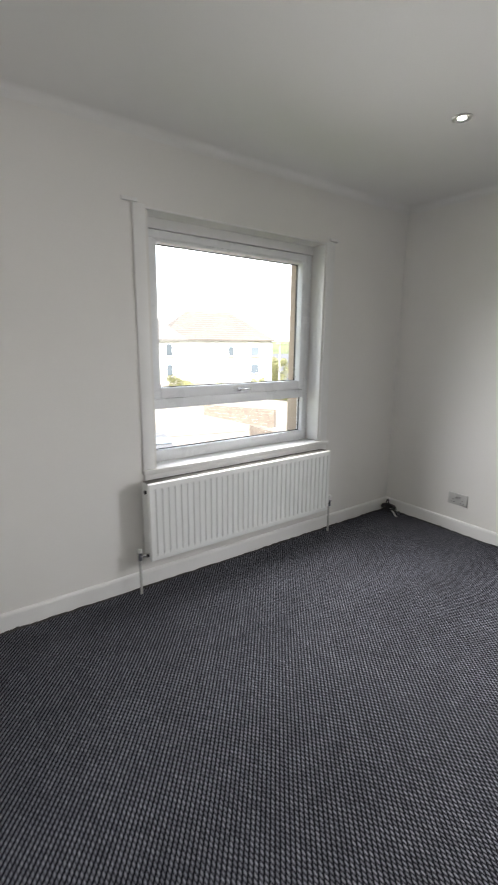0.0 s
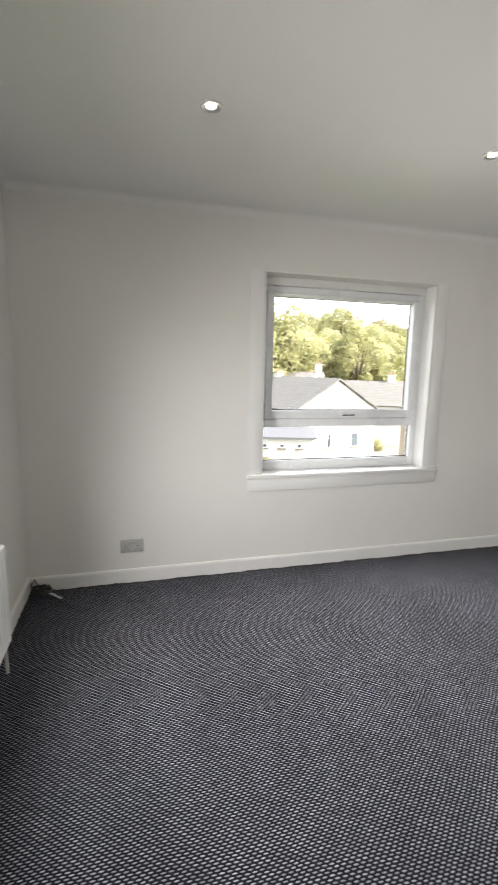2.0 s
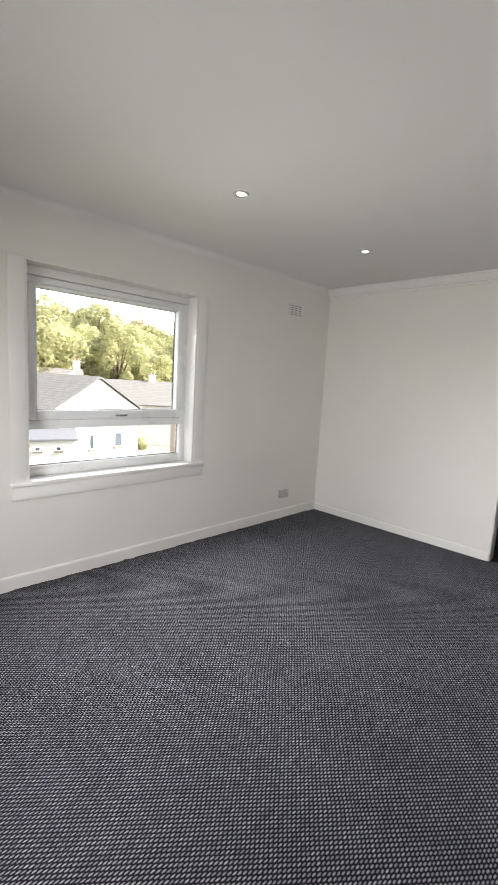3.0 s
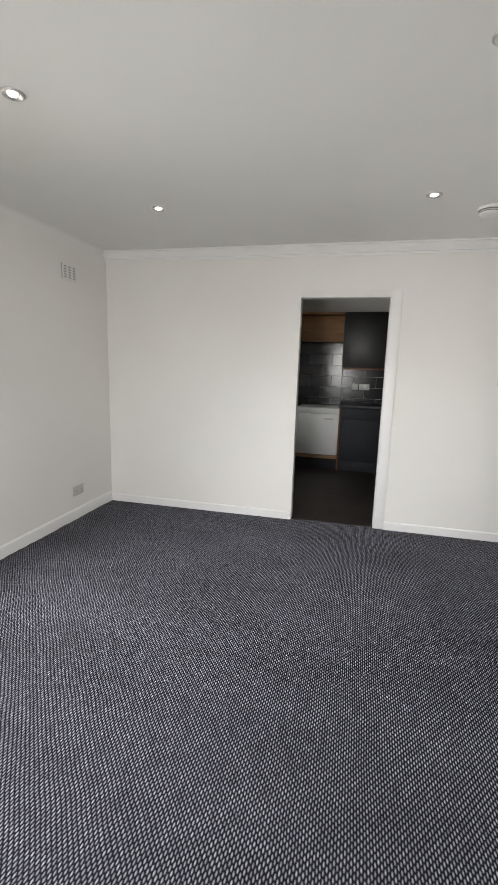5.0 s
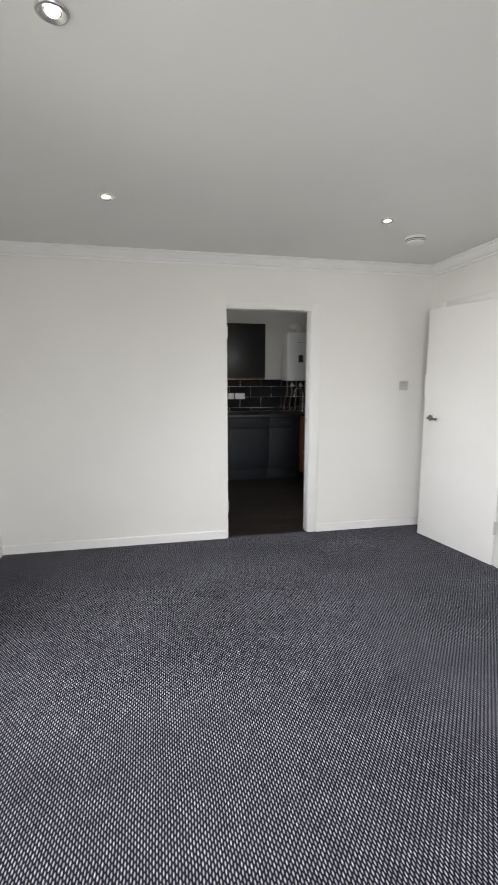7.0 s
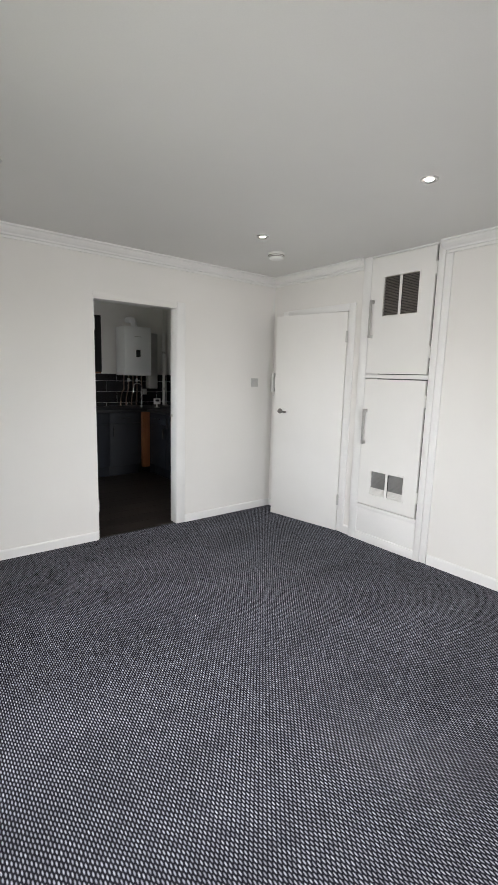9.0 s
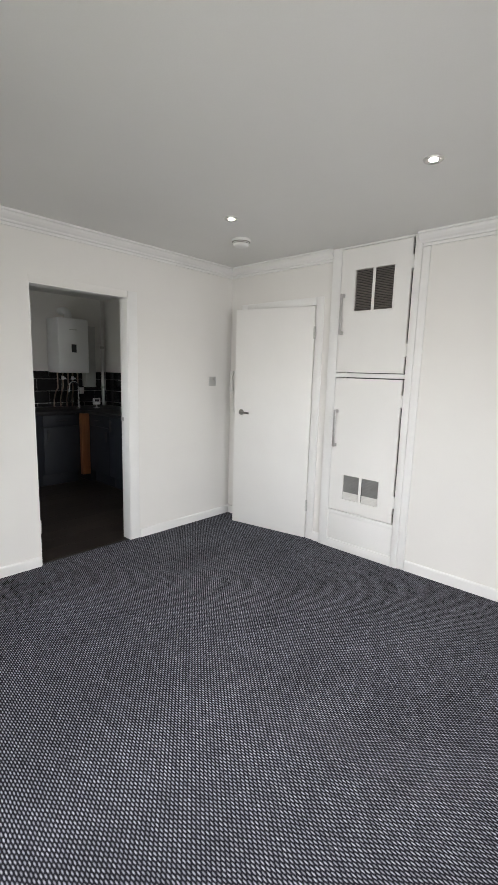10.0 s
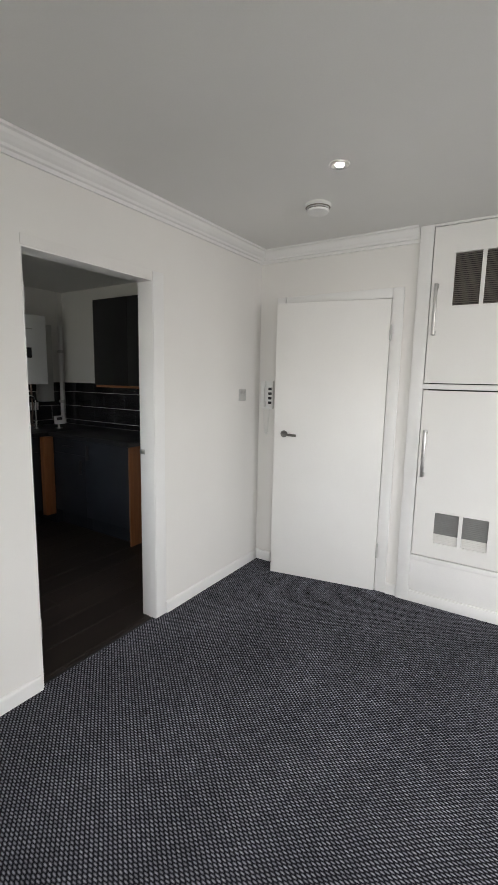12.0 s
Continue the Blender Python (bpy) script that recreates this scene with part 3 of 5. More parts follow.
# ---- radiator ----
def radiator():
    x0, x1, z0, z1, yf = 1.500, 2.893, 0.190, 0.645, 4.462
    g = thing("radiator", ((x0 + x1) / 2, 4.51, 0), "white ribbed double panel radiator under the window", "radiator")
    n, yb = 35, 4.535
    bm = bmesh.new()
    rows = []
    pitch = (x1 - x0 - 0.03) / n
    xs = [x0, x0 + 0.004, x0 + 0.015]
    ys = [0.006, 0.0, 0.0]
    for i in range(n):
        c = x0 + 0.015 + pitch * i
        for f, d in ((0.3, 0.0), (0.38, 0.007), (0.62, 0.007), (0.7, 0.0)):
            xs.append(c + pitch * f)
            ys.append(d)
    xs += [x1 - 0.015, x1 - 0.004, x1]
    ys += [0.0, 0.0, 0.006]
    zs = [(z0, 0.012, 0), (z0 + 0.006, 0.002, 0), (z0 + 0.03, 0, 0), (z0 + 0.045, 0, 1), (z1 - 0.045, 0, 1), (z1 - 0.03, 0, 0), (z1 - 0.006, 0.002, 0), (z1, 0.012, 0)]
    for z, back, w in zs:
        rows.append([bm.verts.new((x, yf + back + (d * w if 2 < j < len(xs) - 3 else d), z)) for j, (x, d) in enumerate(zip(xs, ys))])
    for a, b in zip(rows, rows[1:]):
        for j in range(len(xs) - 1):
            bm.faces.new((a[j], a[j + 1], b[j + 1], b[j]))
    front = list(bm.faces)
    dup = bmesh.ops.duplicate(bm, geom=front)
    back = [q for q in dup["geom"] if isinstance(q, bmesh.types.BMVert)]
    bmesh.ops.translate(bm, verts=back, vec=(0, 0.003, 0))
    bmesh.ops.bridge_loops(bm, edges=[q for q in bm.edges if q.is_boundary])
    bmesh.ops.recalc_face_normals(bm, faces=bm.faces)
    part("front_panel", bm, "radiator", g, smooth=False)
    bx("back_panel", g, "radiator", (x0 + 0.004, x1 - 0.004, yb + 0.014, yb + 0.02, z0 + 0.004, z1 - 0.01), 0.003)
    bm = bmesh.new()
    m = 90
    for i in range(m):
        c = x0 + 0.02 + (x1 - x0 - 0.04) * i / (m - 1)
        box(bm, c - 0.0012, c + 0.0012, yf + 0.018, yb - 0.01, z0 + 0.04, z1 - 0.03)
    part("convector_fin", bm, "plate", g, "thin sheet convector fins", False)
    bx("side_cover", g, "radiator", (x0 - 0.003, x0 + 0.002, yf + 0.008, yb + 0.018, z0 + 0.02, z1 - 0.004), 0.002)
    bx("side_cover", g, "radiator", (x1 - 0.002, x1 + 0.003, yf + 0.008, yb + 0.018, z0 + 0.02, z1 - 0.004), 0.002)
    bm = bmesh.new()
    for y in (yf + 0.014, yf + 0.050, yb + 0.010):
        box(bm, x0 + 0.006, x1 - 0.006, y - 0.002, y + 0.002, z1 - 0.008, z1 - 0.003)
    m = 110
    for i in range(m):
        c = x0 + 0.01 + (x1 - x0 - 0.02) * i / (m - 1)
        box(bm, c - 0.0048, c + 0.0048, yf + 0.008, yb + 0.014, z1 - 0.009, z1 - 0.004)
    part("top_grille", bm, "radgrille", g, "slotted top grille", False)
    for x, s in ((x0, -1), (x1, 1)):
        bm = bmesh.new()
        cyl(bm, (x, 4.505, 0.225), (x + s * 0.05, 4.505, 0.225), 0.011, n=14)
        cyl(bm, (x + s * 0.05, 4.505, 0.205), (x + s * 0.05, 4.505, 0.25), 0.015, n=14)
        part("valve_body", bm, "chrome", g, "chrome valve body")
        bm = bmesh.new()
        lathe(bm, [(rr * (1.0 if s > 0 else 0.7), h * (1.0 if s > 0 else 0.6)) for rr, h in ((0.006, 0), (0.017, 0.004), (0.018, 0.03), (0.014, 0.038), (0.004, 0.04))], (x + s * 0.05, 4.505, 0.248), n=18)
        if s > 0:
            part("valve_cap", bm, "plastic", g, "white plastic valve cap")
        else:
            part("valve_cap", bm, "plate", g, "grey lockshield valve cap")
        bm = bmesh.new()
        tube(bm, [(x + s * 0.05, 4.505, 0.21), (x + s * 0.05, 4.505, 0.1), (x + s * 0.05, 4.503, 0.0)], 0.0075)
        part("pipe_tail", bm, "plate", g, "painted pipe tail down to the carpet")
        bx("wall_bracket", g, "plate", (x - s * 0.16 - 0.015, x - s * 0.16 + 0.015, yb + 0.02, L, 0.3, 0.56), 0.002)
    for z in (0.225, z1 - 0.05):
        bm = bmesh.new()
        cyl(bm, (x0 - 0.012, yf + 0.03, z), (x0 - 0.002, yf + 0.03, z), 0.011, 0.009, 14)
        part("blanking_plug", bm, "dark", g, "small dark air vent plug")


radiator()


# ---- lamps and detector on the ceiling ----
def downlight(x, y, tilt):
    g = thing("downlight", (x, y, H), "lit round recessed ceiling spotlight with a white rim", "ceiling light", "recessed ceiling spotlights")
    bm = bmesh.new()
    lathe(bm, [(0.001, -0.0008), (0.0245, -0.001), (0.028, -0.004), (0.036, -0.008), (0.042, -0.006), (0.0445, -0.002), (0.0445, 0.0)], (x, y, H), n=36)
    part("rim", bm, "steel", g, "satin metal rim")
    bm = bmesh.new()
    lathe(bm, [(0.001, -0.0035), (0.01, -0.0052), (0.0165, -0.0048), (0.018, -0.003)], (x, y, H), n=30)
    part("lens", bm, "lens", g, "glowing frosted lens")


for x, y in ((2.716, 3.603), (2.718, 2.307), (2.712, 1.044), (1.018, 1.010), (1.004, 2.276), (1.004, 3.58)):
    downlight(x, y, 0)

g = thing("smoke_detector", (0.654, 0.745, H), "round white smoke detector on the ceiling", "smoke detector")
bm = bmesh.new()
lathe(bm, [(0.068, 0.0), (0.07, -0.004), (0.07, -0.014), (0.066, -0.018)], (0.654, 0.745, H), n=40)
part("base", bm, "plastic", g)
bm = bmesh.new()
lathe(bm, [(0.058, -0.018), (0.06, -0.022), (0.06, -0.026), (0.053, -0.026), (0.053, -0.032), (0.06, -0.032), (0.058, -0.042), (0.046, -0.049), (0.02, -0.051), (0.001, -0.051)], (0.654, 0.745, H), n=40)
part("cover", bm, "plastic", g)
# two grey rings paint the shade in the groove and under the base
bm = bmesh.new()
lathe(bm, [(0.0545, -0.0262), (0.0565, -0.0265), (0.0565, -0.0318), (0.0545, -0.032)], (0.654, 0.745, H), n=40)
part("smoke_slot", bm, "grille", g, "grey ring painted as shade in the inlet slot round the cover")
bm = bmesh.new()
lathe(bm, [(0.066, -0.018), (0.067, -0.0195), (0.062, -0.0225), (0.061, -0.018)], (0.654, 0.745, H), n=40)
part("shadow_ring", bm, "grille", g, "grey ring painted as shadow in the joint between base and cover")


# ---- wall plates ----
def socket(name, at, face, label, size=(0.146, 0.086), mat="plate", rockers=2, category="wall socket", group=""):
    """A plate in its own frame (x along the wall, -y out of it), then turned by face degrees."""
    g = thing(name, (0, 0, 0), label, category, group)
    w, h = size
    bx("plate", g, mat, (-w / 2, w / 2, -0.01, 0, -h / 2, h / 2), 0.003)
    for i in range(rockers):
        c = (i - (rockers - 1) / 2) * 0.03
        bx("rocker", g, "plastic" if mat == "plastic" else "steel", (c - 0.007, c + 0.007, -0.0135, -0.009, h / 2 - 0.034, h / 2 - 0.012), 0.0015)
    if w > 0.1:
        bm = bmesh.new()
        for c in (-w / 4, w / 4):
            for dx, dz, sw, sh in ((0, 0.0, 0.004, 0.009), (-0.011, -0.02, 0.007, 0.004), (0.011, -0.02, 0.007, 0.004)):
                box(bm, c + dx - sw / 2, c + dx + sw / 2, -0.0105, -0.0095, dz - sh / 2 - 0.004, dz + sh / 2 - 0.004)
        tagged(part("pin_slot", bm, "dark", g, "dark pin slots", False), kind="stuff")
    g.matrix_world = pose(*at, rz=face)
    return g


socket("socket", (W + 0.002, 3.94, 0.256), -90, "grey metal double socket low on the wall near a cable", group="low wall sockets")
socket("socket", (W + 0.002, 0.556, 0.256), -90, "grey metal double socket low on the wall under a vent", group="low wall sockets")
socket("light_switch", (0.248, 0.0, 1.34), 180, "square grey metal light switch beside the door", (0.086, 0.086), rockers=2, category="light switch")

# wall vent
g = thing("wall_vent", (0, 0, 0), "small white plastic vent with square holes high on the wall", "vent")
w, h = 0.19, 0.115
# grey sheet that paints the shade inside the vent holes
bm = bmesh.new()
box(bm, -w / 2, w / 2, -0.003, 0, -h / 2, h / 2)
part("backing", bm, "grille", g)
bm = bmesh.new()
for i in range(4):
    c = -w / 2 + 0.008 + (w - 0.016) * i / 3
    box(bm, c - 0.009, c + 0.009, -0.012, -0.003, -h / 2, h / 2, 0.002)
part("upright_bar", bm, "plastic", g)
bm = bmesh.new()
for i in range(6):
    c = -h / 2 + 0.005 + (h - 0.01) * i / 5
    box(bm, -w / 2 + 0.004, w / 2 - 0.004, -0.0105, -0.003, c - 0.006, c + 0.006, 0.002)
part("louvre", bm, "plastic", g)
g.matrix_world = pose(W + 0.002, 0.56, 2.108, rz=-90)

# ---- room door, ajar ----
HX, HY = 0.010, 0.990
ang = math.degrees(math.atan2(0.145, 0.757))
d = thing("door_1", (0, 0, 0), "plain white flush door, slightly ajar, with a satin lever handle", "door", kind="structure")
bx("leaf", d, "door", (0.0, 0.768, -0.022, 0.022, 0.006, 1.984), 0.003)
bm = bmesh.new()
for s in (1, -1):
    lathe(bm, [(0.001, 0.0), (0.025, 0.0), (0.026, 0.004), (0.024, 0.009), (0.001, 0.01)], (0.69, 0.022, 1.07) if s > 0 else (0.69, -0.032, 1.07), "y", 26)
part("handle_rose", bm, "darksteel", d, "round satin steel rose")
bm = bmesh.new()
for s in (1, -1):
    y = 0.03 * s
    tube(bm, [(0.69, y, 1.07), (0.69, s * 0.052, 1.07), (0.683, s * 0.064, 1.07), (0.665, s * 0.067, 1.07), (0.62, s * 0.065, 1.068), (0.59, s * 0.06, 1.066)], 0.009, 12)
part("lever", bm, "darksteel", d, "satin steel lever")
bx("latch_plate", d, "steel", (0.767, 0.7695, -0.012, 0.012, 1.02, 1.12), 0.0008)
for z in (0.25, 1.72):
    bm = bmesh.new()
    box(bm, -0.012, 0.0, 0.012, 0.024, z, z + 0.1, 0.001)
    cyl(bm, (-0.004, 0.026, z), (-0.004, 0.026, z + 0.1), 0.006, n=12)
    part("hinge", bm, "plate", d, "painted steel hinge")
# leaf runs from the hinge towards -y, its free edge swung into the room (+x)
d.matrix_world = pose(HX, HY, 0, rz=-90 + ang) @ Matrix.Diagonal((1, 1, 1, 1))
e = thing("door_frame", (0.0, 0.61, 0), "white painted frame of the room door", "door frame", kind="structure")
bx("jamb", e, "trim", (-0.14, 0.004, 0.2, 0.225, 0, 2.0), 0.002)
bx("jamb", e, "trim", (-0.14, -0.016, 0.9925, 1.01, 0, 2.0), 0.002)
bx("head", e, "trim", (-0.14, -0.016, 0.225, 0.995, 1.992, 2.01), 0.002)
bx("stop", e, "trim", (-0.06, -0.022, 0.965, 0.9945, 0, 1.991), 0.002)
bx("stop", e, "trim", (-0.06, -0.036, 0.226, 0.965, 1.972, 1.991), 0.002)
bx("architrave", e, "trim", (0.0, 0.013, 0.9925, 1.066, 0, 2.055), 0.005)
bx("architrave", e, "trim", (0.0, 0.013, 0.15, 0.222, 0, 2.055), 0.005)
bx("architrave", e, "trim", (0.0, 0.013, 0.222, 0.9925, 1.991, 2.055), 0.005)

# ---- meter cupboard ----
c = thing("cupboard", (0.02, 1.5, 0), "tall built-in white cupboard with two closed doors and slotted grilles", "cupboard")
FX = 0.028
for nm, dims in (("frame_post", (0.0, FX, 1.142, 1.222, 0.0, H)), ("frame_post", (0.0, FX, 1.792, 1.842, 0.0, H)), ("frame_rail", (0.0, FX, 1.222, 1.792, 2.380, H)),
                 ("frame_rail", (0.0, FX, 1.222, 1.792, 1.418, 1.450)), ("frame_rail", (0.0, FX, 1.222, 1.792, 0.295, 0.330)), ("lower_panel", (0.0, FX - 0.012, 1.222, 1.792, 0.075, 0.295)), ("plinth", (0.0, FX, 1.222, 1.792, 0.0, 0.075))):
    bx(nm, c, "trim", dims, 0.003)
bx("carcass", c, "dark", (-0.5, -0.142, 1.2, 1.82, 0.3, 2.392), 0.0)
bx("side_trim", c, "trim", (0.0, 0.016, 1.842, 1.895, 0.0, H - 0.09), 0.004)


def meter_door(z0, z1, gz0, gz1, pz0, pz1, lab):
    y0, y1 = 1.228, 1.780
    gy0, gy1 = 1.352, 1.660
    dd = bx("cupboard_door", c, "door", (FX - 0.016, FX + 0.004, y0, gy0, z0, z1), 0.0)
    bm = bmesh.new()
    for q in ((FX - 0.016, FX + 0.004, gy1, y1, z0, z1), (FX - 0.016, FX + 0.004, gy0, gy1, z0, gz0), (FX - 0.016, FX + 0.004, gy0, gy1, gz1, z1), (FX - 0.016, FX + 0.004, y0, gy0, z0, z1)):
        box(bm, *q)
    bmesh.ops.remove_doubles(bm, verts=bm.verts, dist=1e-5)
    old = dd.data
    dd.data = mesh_of(bm, "cupboard_door", "door")
    bpy.data.meshes.remove(old)
    tagged(dd, lab)
    mid = (gy0 + gy1) / 2
    bm = bmesh.new()
    for q in ((gy0 - 0.012, gy0, gz0 - 0.012, gz1 + 0.012), (gy1, gy1 + 0.012, gz0 - 0.012, gz1 + 0.012), (gy0, gy1, gz0 - 0.012, gz0), (gy0, gy1, gz1, gz1 + 0.012), (mid - 0.011, mid + 0.011, gz0, gz1)):
        box(bm, FX + 0.0042, FX + 0.008, *q)
    part("grille_frame", bm, "door", dd)
    # black sheet added behind the slats, painting the shade of the unlit inside
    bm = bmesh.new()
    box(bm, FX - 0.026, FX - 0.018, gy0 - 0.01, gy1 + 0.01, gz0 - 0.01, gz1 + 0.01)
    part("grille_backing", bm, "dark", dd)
    n = int((gz1 - gz0) / 0.0115)
    for i in range(n):
        z = gz0 + (i + 0.5) * (gz1 - gz0) / n
        for a, b in ((gy0, mid - 0.011), (mid + 0.011, gy1)):
            bm = bmesh.new()
            vs = box(bm, -0.0065, 0.0065, a, b, -0.0011, 0.0011)
            bmesh.ops.rotate(bm, verts=bm.verts, cent=(0, 0, 0), matrix=Matrix.Rotation(radians(38), 3, "Y"))
            bmesh.ops.translate(bm, verts=bm.verts, vec=(FX - 0.006, 0, z))
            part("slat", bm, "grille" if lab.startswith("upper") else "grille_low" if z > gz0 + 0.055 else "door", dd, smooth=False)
    bm = bmesh.new()
    yh = 1.262
    for z in (pz0 + 0.012, pz1 - 0.012):
        box(bm, FX + 0.004, FX + 0.046, yh - 0.010, yh + 0.010, z - 0.013, z + 0.013, 0.002)
    box(bm, FX + 0.036, FX + 0.048, yh - 0.010, yh + 0.010, pz0, pz1, 0.003)
    part("pull_handle", bm, "steel", dd, "brushed steel bar handle")
    for z in (z0 + 0.12, z1 - 0.2):
        bx("hinge", dd, "door", (FX + 0.0, FX + 0.009, y1 - 0.004, y1 + 0.014, z, z + 0.09), 0.002)


meter_door(1.456, 2.374, 1.915, 2.215, 1.745, 2.045, "upper white cupboard door with a dark slotted grille")
meter_door(0.338, 1.410, 0.440, 0.640, 0.865, 1.160, "lower white cupboard door with a white slotted grille")

# ---- entry phone ----
g = thing("intercom", (0.0, 0.085, 1.34), "white entry phone with handset and coiled lead on the wall", "intercom")
bx("base_unit", g, "plastic", (0.0, 0.028, 0.035, 0.135, 1.235, 1.445), 0.006)
bm = bmesh.new()
box(bm, 0.03, 0.055, 0.04, 0.082, 1.245, 1.295, 0.01)
box(bm, 0.03, 0.055, 0.04, 0.082, 1.395, 1.445, 0.01)
box(bm, 0.038, 0.06, 0.046, 0.076, 1.27, 1.42, 0.008)
part("handset", bm, "plastic", g)
bm = bmesh.new()
for i in range(4):
    box(bm, 0.0275, 0.031, 0.098, 0.128, 1.27 + i * 0.035, 1.29 + i * 0.035, 0.002)
part("button", bm, "dark", g, "row of dark buttons")
bm = bmesh.new()
pts = []
for i in range(240):
    s = i / 239
    z = 1.24 - 0.2 * math.sin(math.pi * s)
    y = 0.055 + 0.05 * s
    a = i * 0.9
    pts.append((0.02 + 0.007 * math.cos(a), y + 0.007 * math.sin(a), z))
tube(bm, pts, 0.0018, 5)
part("coiled_lead", bm, "plastic", g, "white coiled lead")

# ---- coil of cable in the corner ----
g = thing("cable_coil", (3.63, 4.46, 0), "tangled black aerial cable on the carpet in the corner", "cable")
bm = bmesh.new()
rr = random.Random(4)
pts = []
for i in range(150):
    a = i * 0.33
    r = 0.04 + 0.018 * math.sin(i * 0.21) + 0.008 * rr.random()
    pts.append((3.655 + r * math.cos(a) * 0.9, 4.48 + r * math.sin(a), 0.012 + 0.035 * (0.5 + 0.5 * math.sin(a * 0.37 + 1)) + 0.0002 * i))
tube(bm, pts, 0.0045, 6)
part("loop", bm, "cable", g)
bm = bmesh.new()
tube(bm, [(3.64, 4.44, 0.03), (3.63, 4.41, 0.02), (3.61, 4.385, 0.012), (3.595, 4.36, 0.01)], 0.006, 8)
part("plug", bm, "plastic", g, "white aerial plug")
bm = bmesh.new()
tube(bm, [(3.68, 4.50, 0.05), (3.71, 4.53, 0.09), (3.719, 4.553, 0.06), (3.72, 4.55, 0.004)], 0.0045, 6)
part("lead", bm, "cable", g)


# ---- kitchen ----
def base_unit(x0, x1, y0, y1, side, doors=1, z1=0.87, drawer=True, flip=False, label="dark navy kitchen base cabinet with a closed door"):
    """side: the way its front looks, '+y', '+x' or '-x'."""
    g = thing("base_cabinet", ((x0 + x1) / 2, (y0 + y1) / 2, 0), label, "kitchen cabinet", "kitchen base cabinets")
    t = 0.02
    if side == "+y":
        bx("body", g, "cab", (x0, x1, y0, y1 - t, 0.14, z1), 0.001)
        bx("plinth", g, "cab", (x0, x1, y0, y1 - 0.06, 0, 0.14), 0.001)
    elif side == "+x":
        bx("body", g, "cab", (x0, x1 - t, y0, y1, 0.14, z1), 0.001)
        bx("plinth", g, "cab", (x0, x1 - 0.06, y0, y1, 0, 0.14), 0.001)
    else:
        bx("body", g, "cab", (x0 + t, x1, y0, y1, 0.14, z1), 0.001)
        bx("plinth", g, "cab", (x0 + 0.06, x1, y0, y1, 0, 0.14), 0.001)
    a, b = (x0, x1) if side == "+y" else (y0, y1)
    for i in range(doors):
        p, q = a + (b - a) * i / doors + 0.002, a + (b - a) * (i + 1) / doors - 0.002
        for nm, c, e2 in (("door", 0.145, 0.72), ("drawer_front", 0.724, z1 - 0.004)) if drawer else (("door", 0.145, z1 - 0.004),):
            if side == "+y":
                dd = bx(nm, g, "cab", (p, q, y1 - t, y1, c, e2), 0.002)
            elif side == "+x":
                dd = bx(nm, g, "cab", (x1 - t, x1, p, q, c, e2), 0.002)
            else:
                dd = bx(nm, g, "cab", (x0, x0 + t, p, q, c, e2), 0.002)
            m = q - 0.05 if i == 0 and not flip else p + 0.05
            bm = bmesh.new()
            hz = (e2 - 0.17, e2 - 0.04) if nm == "door" else ((c + e2) / 2 - 0.005, (c + e2) / 2 + 0.005)
            hw = 0.006 if nm == "door" else 0.07
            if nm != "door":
                m = (p + q) / 2
            if side == "+y":
                box(bm, m - hw, m + hw, y1, y1 + 0.028, *hz, 0.003)
            elif side == "+x":
                box(bm, x1, x1 + 0.028, m - hw, m + hw, *hz, 0.003)
            else:
                box(bm, x0 - 0.028, x0, m - hw, m + hw, *hz, 0.003)
            part("handle", bm, "steel" if nm == "door" and side == "-x" else "dark", dd)
    return g


def wall_unit(x0, x1, y0, y1, z0, z1, side, label="dark grey kitchen wall cabinet, closed"):
    g = thing("wall_cabinet", ((x0 + x1) / 2, (y0 + y1) / 2, z0), label, "kitchen cabinet", "kitchen wall cabinets")
    t = 0.02
    if side == "+y":
        bx("body", g, "cabup", (x0, x1, y0, y1 - t, z0, z1), 0.001)
        bx("door", g, "cabup", (x0 + 0.002, x1 - 0.002, y1 - t, y1, z0 + 0.004, z1 - 0.002), 0.003)
    elif side == "+x":
        bx("body", g, "cabup", (x0, x1 - t, y0, y1, z0, z1), 0.001)
        bx("door", g, "cabup", (x1 - t, x1, y0 + 0.002, y1 - 0.002, z0 + 0.004, z1 - 0.002), 0.003)
    else:
        bx("body", g, "cabup", (x0 + t, x1, y0, y1, z0, z1), 0.001)
        bx("door", g, "cabup", (x0, x0 + t, y0 + 0.002, y1 - 0.002, z0 + 0.004, z1 - 0.002), 0.003)
    bx("light_rail", g, "oak", (x0 + 0.01, x1 - 0.01, y0 + 0.01, y1 - 0.01, z0 - 0.02, z0 - 0.0005), 0.001, "oak veneered underside")
    return g


FYK = -2.13    # front of the south run
base_unit(0.54, 0.98, KY + 0.004, FYK, "+y", 1)
base_unit(0.98, 1.565, KY + 0.004, FYK, "+y", 1)
g = bx("end_panel", None, "oak", (1.5655, 1.583, KY + 0.004, FYK, 0.0, 0.87), 0.002)
tagged(g, "oak end panel beside the white appliance", "end panel")
base_unit(KX0 + 0.004, 0.43, -2.06, -1.60, "+x", 1)
base_unit(KX0 + 0.004, 0.43, -1.60, -1.01, "+x", 1, drawer=False, flip=True, label="dark navy kitchen base cabinet with one full-height closed door")
base_unit(2.48, KX1 - 0.004, -1.95, -0.3, "-x", 2)
g = bx("corner_post", None, "oak", (0.435, 0.535, -2.128, -2.066, 0.10, 0.87), 0.002)
tagged(g, "orange oak corner post between the dark base cabinets", "corner post")
g = bx("corner_fill", None, "cab", (KX0 + 0.004, 0.43, KY + 0.004, -2.07, 0.0, 0.87), 0.001)
tagged(g, "dark navy corner base cabinet", "kitchen cabinet", "kitchen base cabinets")
